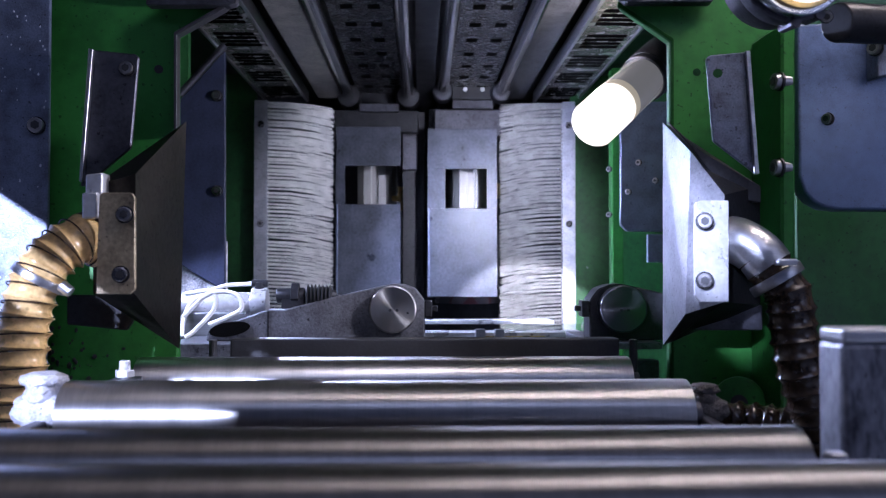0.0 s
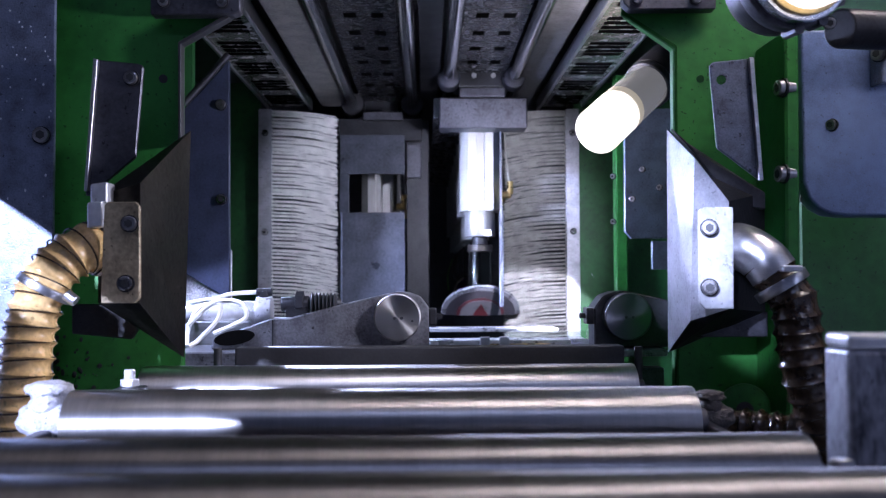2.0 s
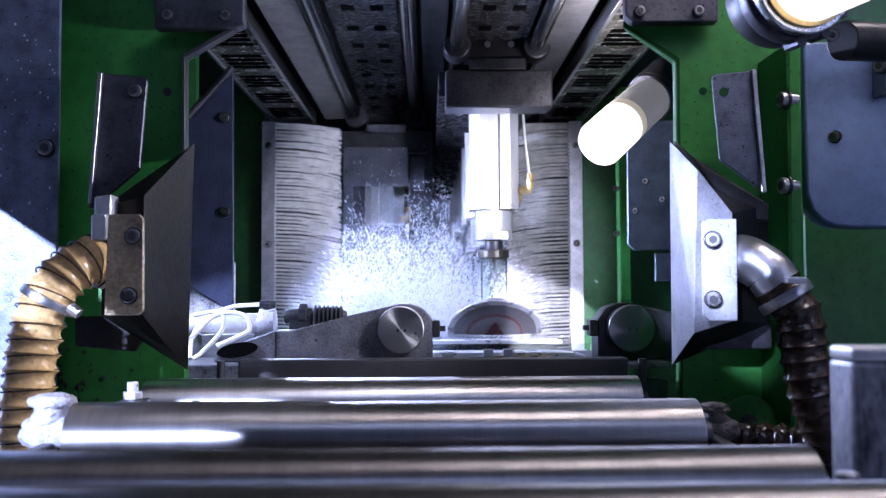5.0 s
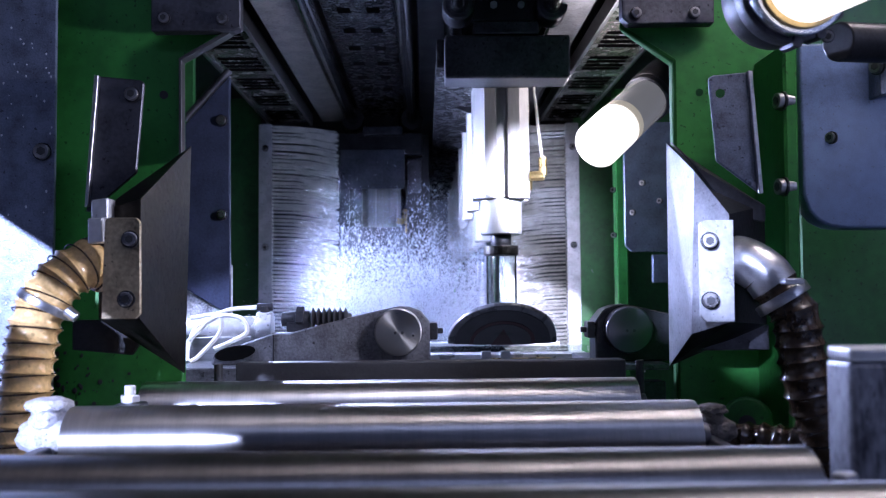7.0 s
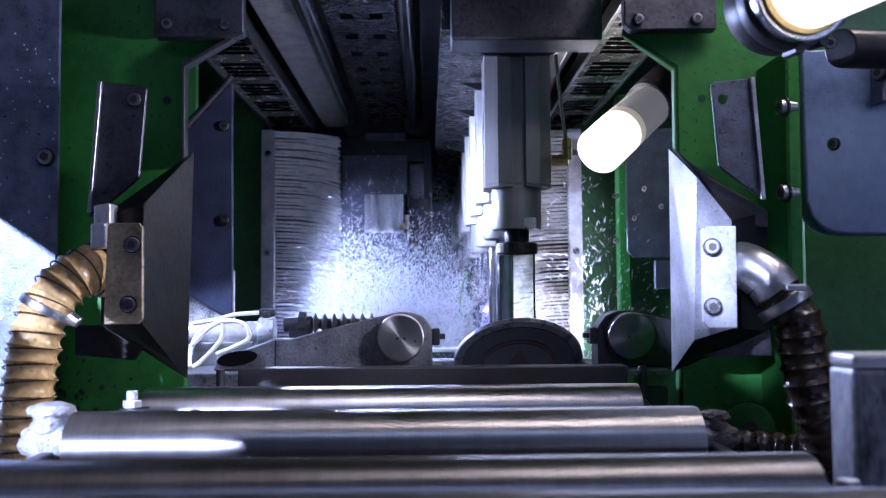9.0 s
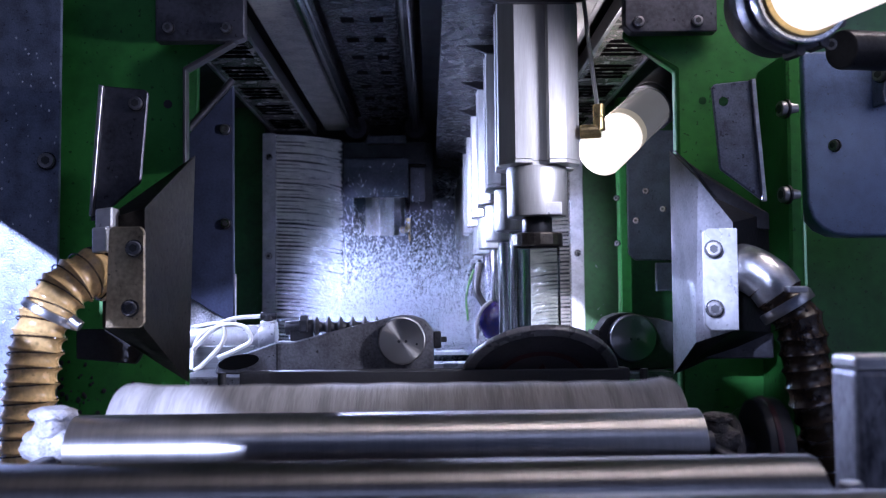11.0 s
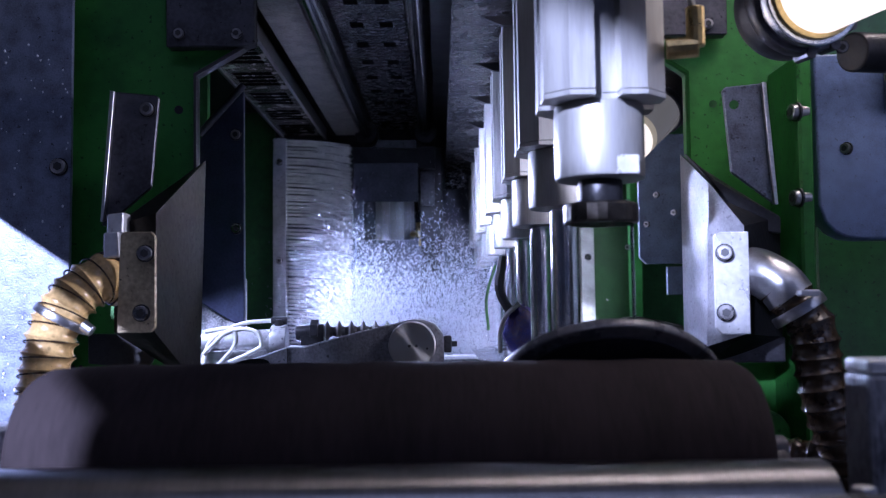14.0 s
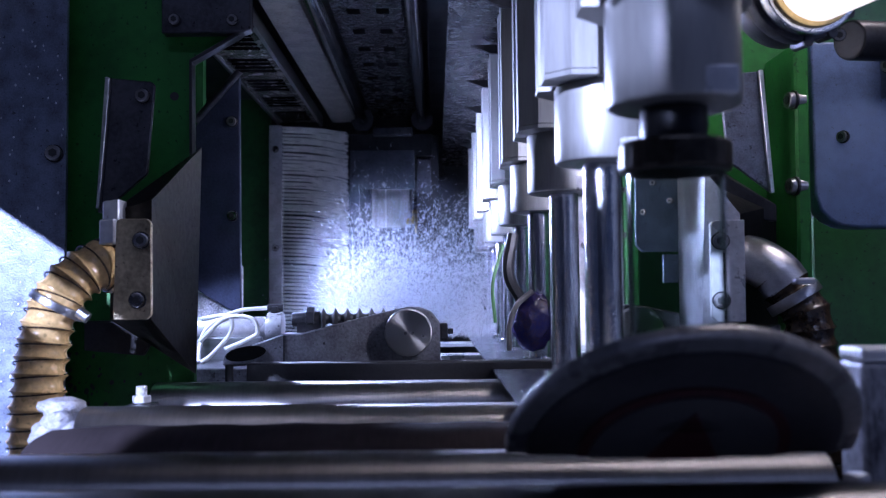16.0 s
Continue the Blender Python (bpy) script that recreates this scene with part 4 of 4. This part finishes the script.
def carriage():
    t = thing("carriage_beam", (LANE, 2.65, E0), "dark steel carriage beam with front bracket and bushes", "carriage")
    part("bracket", box(-0.083, 0.080, -0.155, -0.10, 0.278, 0.335, 0.003), DARKSTEEL, t, "grey steel front bracket")
    part("beam", box(-0.093, -0.02, -0.10, 1.75, 0.306, 0.345, 0.002), PERF, t)
    part("beam_plate", box(-0.018, 0.07, -0.098, 1.75, 0.312, 0.345, 0.002), BLACKMETAL, t)
    part("top_plate", box(-0.045, 0.04, -0.15, -0.102, 0.337, 0.355, 0.002), DARKSTEEL, t)
    part("block", box(-0.055, 0.05, -0.14, -0.06, 0.357, 0.40, 0.003), BLACKMETAL, t)
    for x in (-0.065, 0.055):
        part("bush", rod((x, -0.17, 0.37), (x, -0.13, 0.37), 0.021, 0.004, 32), DARKSTEEL, t, "round guide bush", True)
        part("rail", rod((x, -1.3, 0.37), (x, 0.1, 0.37), 0.0115, 0, 24), RAIL, t, "", True)
    part("carrier_plate", box(-0.056, 0.045, 0.13, 1.74, -0.0760, -0.0735, 0.0008), WETPLATE, t, "dark wet carrier plate under the rods")
    for x in (-0.018, 0.018):
        part("bolt", rod((x, -0.146, 0.378), (x, -0.14, 0.378), 0.005, 0.0005, 6), STEEL, t)
    return t


def profile_body(z0, z1, h=0.040, c=0.0150):
    """An extruded cylinder profile with grooves, upright."""
    ring = []
    for q in range(4):
        a = q * math.pi / 2
        for x, y in ((-h + c, -h), (-0.0085, -h), (-0.0072, -h + 0.012), (0.0072, -h + 0.012), (0.0085, -h), (h - c, -h)):
            ring.append((x * math.cos(a) - y * math.sin(a), x * math.sin(a) + y * math.cos(a)))
    b = bmesh.new()
    f = b.faces.new([b.verts.new((x, y, z0)) for x, y in ring])
    r = bmesh.ops.extrude_face_region(b, geom=[f])
    bmesh.ops.translate(b, verts=[v for v in r["geom"] if isinstance(v, bmesh.types.BMVert)], vec=(0, 0, z1 - z0))
    return b


def unit(label, tube, nut):
    t = thing("pneumatic_unit", (LANE, 2.65, E0), label, "pneumatic cylinder", "pneumatic units")
    part("body", profile_body(0.1385, 0.300), ALU, t, "extruded aluminium body")
    part("end_plate", profile_body(0.1345, 0.1378, 0.0403), ALU, t)
    part("head", rod((0, 0, 0.084), (0, 0, 0.1345), 0.0305, 0.002, 48), ALU, t, "round cylinder head", True)
    part("flat", box(0.000, 0.021, -0.0298, -0.022, 0.0845, 0.097, 0.001), BRIGHT, t)
    if nut:
        part("neck", rod((0, 0, 0.068), (0, 0, 0.084), 0.0152, 0.001, 24), BLACKMETAL, t, "", True)
        part("nut", rod((0, 0, 0.054), (0, 0, 0.068), 0.0255, 0.002, 24), STAINED, t)
    part("fin", plate([(-0.064, 0.301), (0.062, 0.301), (0.040, 0.291), (-0.040, 0.291)], -0.046, -0.040, 0), BLACKMETAL, t)
    part("cable", pipe([(0.048, -0.02, 0.30), (0.052, -0.03, 0.24), (0.058, -0.035, 0.18)], 0.0022, 8, 8), AIRLINE if tube else BLACK, t, "thin air line", True)
    part("fitting", rod((0.058, -0.035, 0.192), (0.058, -0.035, 0.166), 0.006, 0.001, 12), BRASS, t, "brass air fitting")
    part("fitting_elbow", rod((0.040, -0.03, 0.166), (0.060, -0.035, 0.166), 0.007, 0.001, 12), BRASS, t)
    return t


TILT = 42.0


def disc_under(t, r, face, printed):
    """A disc on the unit's rod, its near edge raised; printed: with the mark on its underside."""
    m = pose(0, 0, -0.0765, -TILT)

    def cut(bm):
        """Trims the low far side straight."""
        geom = bm.verts[:] + bm.edges[:] + bm.faces[:]
        res = bmesh.ops.bisect_plane(bm, geom=geom, plane_co=(0, r * 0.04, 0), plane_no=(0, 1, 0), clear_outer=True)
        edges = [e for e in res["geom_cut"] if isinstance(e, bmesh.types.BMEdge)]
        bmesh.ops.holes_fill(bm, edges=edges, sides=0)
        bmesh.ops.transform(bm, matrix=m, verts=bm.verts)

    b = rod((0, 0, 0), (0, 0, 0.007), r, 0.0015, 72)
    cut(b)
    d = part("disc", b, DISC_RIM, t, "round disc with a raised near edge", True)
    def lay(name, bm, material, label=""):
        cut(bm)
        return part(name, bm, material, d, label)
    lay("face", rod((0, 0, -0.0012), (0, 0, 0.0), r * 0.88, 0, 64), face, "dark disc face")
    if printed:
        lay("mark_ring", rod((0, 0, -0.0020), (0, 0, -0.0008), r * 0.60, 0, 48), RED, "red printed ring")
        lay("mark_field", rod((0, 0, -0.0028), (0, 0, -0.0016), r * 0.53, 0, 48), WHITE, "pale printed field")
        tri = bmesh.new()
        k = r * 0.4
        f = tri.faces.new([tri.verts.new(p) for p in ((0, -k, -0.0034), (-k * 0.8, k * 0.7, -0.0034), (0, k * 0.2, -0.0034), (k * 0.8, k * 0.7, -0.0034))])
        e = bmesh.ops.extrude_face_region(tri, geom=[f])
        bmesh.ops.translate(tri, verts=[v for v in e["geom"] if isinstance(v, bmesh.types.BMVert)], vec=(0, 0, 0.001))
        lay("mark", tri, RED, "red printed wedge")
    return d


beam = grow(carriage())
units = []
for k in range(9):
    u = unit("aluminium pneumatic cylinder with wet steel rod" if k else "front pneumatic cylinder with clear sleeve and dark disc", k in (0, 2), k == 0)
    if k == 0:
        b = rod((0, 0, -0.060), (0, 0, 0.054), 0.022, 0, 32)
        part("sleeve", b, GLASS, u, "clear plastic sleeve", True)
    else:
        part("rod", rod((0, 0, -0.0722), (0, 0, 0.095), 0.0125, 0, 32), CHROME, u, "wet chromed piston rod", True)
    if k == 0:
        front_disc = disc_under(u, 0.079, DISC_GREY, True)
    else:
        part("foot", rod((0, 0, -0.0732), (0, 0, -0.066), 0.019, 0.0015, 32), CHROME, u, "wet steel foot", True)
    units.append(u)

# crumpled film caught on one of the rear units
film_ob = units[3]
b = bmesh.new()
bmesh.ops.create_icosphere(b, subdivisions=4, radius=1)
for v in b.verts:
    c = v.co * (1 + 0.14 * noise.noise(v.co * 2.3) + 0.07 * noise.noise(v.co * 6))
    v.co = Vector((c.x * 0.022 - 0.010, c.y * 0.018 - 0.02, c.z * 0.030 - 0.030))
part("film", b, FOIL, film_ob, "crumpled blue and white film", True)
part("scrap", pipe([(-0.036, -0.03, -0.058), (-0.036, -0.034, -0.034), (-0.028, -0.036, -0.012), (-0.012, -0.036, 0.002)], 0.0028, 8, 10), FELT, film_ob, "curled grey scrap", True)
part("cord", pipe([(-0.04, -0.02, 0.05), (-0.052, -0.03, 0.01), (-0.05, -0.03, -0.03)], 0.0018, 8, 8), LEAFGREEN, film_ob, "thin green cord")
part("cord", pipe([(-0.03, -0.02, 0.06), (-0.036, -0.03, 0.02), (-0.022, -0.03, -0.01)], 0.006, 8, 8), BLACK, film_ob, "black rubber scrap")

for u in units:
    grow(u)

# units parked in the other lane
hb = thing("hanger_beam", (0, 0, 0), "dark steel hanger beam behind the curtain", "beam")
part("beam", box(-0.2, -0.08, 2.7, 3.9, 1.1 + 0.306 * GROW, 1.657, 0.002), BLACKMETAL, hb)
for y in (2.83, 3.23):
    u = copy_thing(units[1], pose(-0.142, y, E0))
    tagged(u, "parked aluminium pneumatic cylinder behind the curtain")


# ---- polishing rolls ----
def polishing_roll(name, x0, x1, r, y, material, label, flare, driven):
    t = thing(name, (0, y, 0.83), label, "polishing roll", "polishing rolls")
    b = bmesh.new()
    rings = []
    xs = [x0, x0 + 0.002, x0 + 0.012, x0 + 0.03, x0 + 0.06] + [x0 + 0.06 + (x1 - x0 - 0.12) * k / 24 for k in range(1, 24)] + [x1 - 0.06, x1 - 0.03, x1 - 0.012, x1 - 0.002, x1]
    for i, x in enumerate(xs):
        e = min(x - x0, x1 - x)
        rr = r + flare * max(0, 1 - e / 0.06) ** 2 - 0.006 * max(0, 1 - e / 0.010) + 0.0006 * math.sin(i * 1.7)
        rings.append([b.verts.new((x, rr * math.cos(a * math.pi / 32), rr * math.sin(a * math.pi / 32))) for a in range(64)])
    for u, v in zip(rings, rings[1:]):
        for k in range(64):
            b.faces.new((u[k], u[(k + 1) % 64], v[(k + 1) % 64], v[k]))
    b.faces.new(rings[0])
    b.faces.new(rings[-1])
    part("roll", b, material, t, "", True)
    part("shaft", rod((x0 - 0.07, 0, 0), (x1 + (0.09 if driven else 0.03), 0, 0), 0.014, 0.001, 24), DARKSTEEL, t, "", True)
    part("bearing", box(x0 - 0.06, x0 - 0.02, -0.03, 0.03, -0.03, 0.03, 0.008), CRUD, t, "bearing caked with pale grease")
    if driven:
        part("bearing", box(x1 + 0.015, x1 + 0.05, -0.03, 0.03, -0.03, 0.03, 0.008), CRUD_DARK, t, "bearing caked with dark grease")
        pulley = part("pulley", rod((x1 + 0.085, 0, 0), (x1 + 0.115, 0, 0), 0.055, 0.004, 48), BLACK, t, "black drive pulley", True)
        part("belt", rod((x1 + 0.094, 0, 0), (x1 + 0.100, 0, 0), 0.0565, 0.001, 48), RED, pulley, "red belt edge", True)
        part("collar", rod((x1 + 0.055, 0, 0), (x1 + 0.066, 0, 0), 0.038, 0.003, 32), CRUD_DARK, t, "", True)
    else:
        part("bearing", rod((x1 + 0.004, 0, -0.012), (x1 + 0.030, 0, -0.012), 0.021, 0.004, 24), CRUD_DARK, t, "small bearing caked with dark grease", True)
    return t


roll_grey = polishing_roll("polishing_roll", -0.337, 0.270, 0.075, 1.005, FELT, "spinning grey felt polishing roll", 0.006, True)
roll_brown = polishing_roll("polishing_roll", -0.331, 0.253, 0.078, 0.755, FELT_BROWN, "spinning dark brown abrasive polishing roll", -0.004, False)


# ---- water spray ----
def spray(seed, n, cx, cy, sx, sz, label, size=1.0):
    """A burst of drops; its drops thin out upwards."""
    rng = random.Random(seed)
    b = bmesh.new()
    for k in range(n):
        x = rng.gauss(0, 0.42) * sx
        z = abs(rng.gauss(0, 0.5)) * sz * (1 - 0.4 * min(1, (x / sx) ** 2))
        y = rng.uniform(-0.09, 0.09)
        r = rng.choice((0.0003, 0.0003, 0.0004, 0.0005, 0.0006, 0.0009)) * size
        L = r * rng.uniform(2.5, 9.0)
        way = Vector((x * 1.5 / sx + rng.gauss(0, 0.5), rng.gauss(0, 0.3), 1 + rng.gauss(0, 0.4))).normalized()
        u = way.orthogonal().normalized()
        v = way.cross(u)
        c = Vector((x, y, z))
        ring = [b.verts.new(c + (u * math.cos(a) + v * math.sin(a)) * r) for a in (0, 1.571, 3.142, 4.712)]
        top, bot = b.verts.new(c + way * L), b.verts.new(c - way * L)
        for j in range(4):
            b.faces.new((ring[j], ring[(j + 1) % 4], top))
            b.faces.new((ring[(j + 1) % 4], ring[j], bot))
    o = part("water_spray", b, WATER, None, label, True)
    o.location = (cx, cy, 0.4)
    return tagged(o, category="water", group="water spray", kind="stuff")


SPRAYS = [spray(20 + k, 8600, -0.18 + 0.05 * (k % 7), 2.12 + 0.08 * (k % 3), 0.17, 0.25, "burst of bright white water drops") for k in range(8)]
SIDE_SPRAYS = [spray(60 + k, 520, 0.33, 2.0, 0.2, 0.45, "thin scatter of water drops", 1.7) for k in range(2)]


# ---- what moves ----
def step(t, a, b):
    k = min(1, max(0, (t - a) / (b - a)))
    return k * k * (3 - 2 * k)


def motions():
    speed, meet = 0.135, 20.1
    times = [k * 0.5 for k in range(33)]
    for k, u in enumerate(units):
        walk(u, [(t, pose(LANE, speed * (meet - t) + 0.2425 * k, E0)) for t in times])
    walk(beam, [(t, pose(LANE, speed * (meet - t), E0)) for t in times])
    # the front disc rides up and down on its rod
    lift = [(0, 0.010), (4.0, 0.010), (7.5, 0.006), (9.0, -0.005), (11.5, -0.004), (13.5, 0.008), (14.5, 0.017), (15.0, 0.014), (15.5, 0.010), (16, 0.008)]
    walk(front_disc, [(t, pose(0, 0, z)) for t, z in lift])
    # roll heights over time
    grey = [(0, 0.83), (10.6, 0.83), (11.1, 0.955), (11.3, 0.963), (11.5, 1.007), (11.6, 1.005), (11.7, 0.995), (11.9, 0.93), (12.2, 0.86), (16, 0.83)]
    brown = [(0, 0.86), (11.3, 0.86), (11.5, 0.905), (11.7, 0.955), (11.9, 1.002), (12.2, 1.010), (12.5, 1.011), (13.0, 1.008), (13.5, 1.005), (13.8, 0.993), (14.1, 0.967), (14.5, 0.938), (15.0, 0.925), (16, 0.915)]
    for ob, y, rows in ((roll_grey, 1.005, grey), (roll_brown, 0.755, brown)):
        walk(ob, [(t, pose(0, y, z)) for t, z in rows])
    # the spring draws out as the arm works
    for k, o in enumerate(COILS):
        walk(o, [(t, pose(k * d, 0, 0)) for t, d in ((0, 0.0), (6.4, 0.0015), (7.5, 0.004), (8.5, 0.007), (9.0, 0.0085), (11.3, 0.0125), (16, 0.0125))])
    # the flap swings aside as each unit passes
    rows = [(0, 0), (0.9, 0), (1.05, 8), (1.2, 34), (1.35, 62), (1.5, 80), (1.7, 86), (2.05, 86), (2.2, 62), (2.32, 20), (2.45, 0), (2.9, 0), (3.05, 36), (3.2, 80), (3.9, 86), (4.05, 50), (4.2, 6), (4.7, 6), (4.9, 50), (5.1, 84), (5.8, 86), (16, 86)]
    hx = flap_moving.location.x
    walk(flap_moving, [(t, pose(hx, 2.48, 0, 0, 0, a)) for t, a in rows])
    # spray leaps and falls back
    for k, o in enumerate(SPRAYS):
        rng = random.Random(k)
        x, y = o.location.x, o.location.y
        rows = [(0, pose(x, y, 0.4)), (3.5, pose(x, y, 0.55))]
        for i in range(50):
            t = 3.75 + i * 0.25
            if t > 16:
                break
            up = 0.965 + rng.uniform(-0.02, 0.04) - 0.15 * (1 - step(t, 3.7, 4.8))
            rows.append((round(t, 2), pose(x + rng.uniform(-0.02, 0.02), y, up, 0, rng.uniform(-8, 8), 0)))
        rows.append((16, pose(x, y, 1.0)))
        walk(o, rows)
    for k, o in enumerate(SIDE_SPRAYS):
        x, y = o.location.x, o.location.y
        walk(o, [(0, pose(x, y, 0.4)), (7.6, pose(x, y, 0.45)), (8.2, pose(x, y, 0.86 + 0.05 * k)), (8.7, pose(x + 0.02, y, 0.98 - 0.05 * k)), (9.2, pose(x + 0.03, y, 0.93 + 0.03 * k)), (10.5, pose(x, y, 0.6)), (11.2, pose(x, y, 0.45)), (16, pose(x, y, 0.4))])


motions()
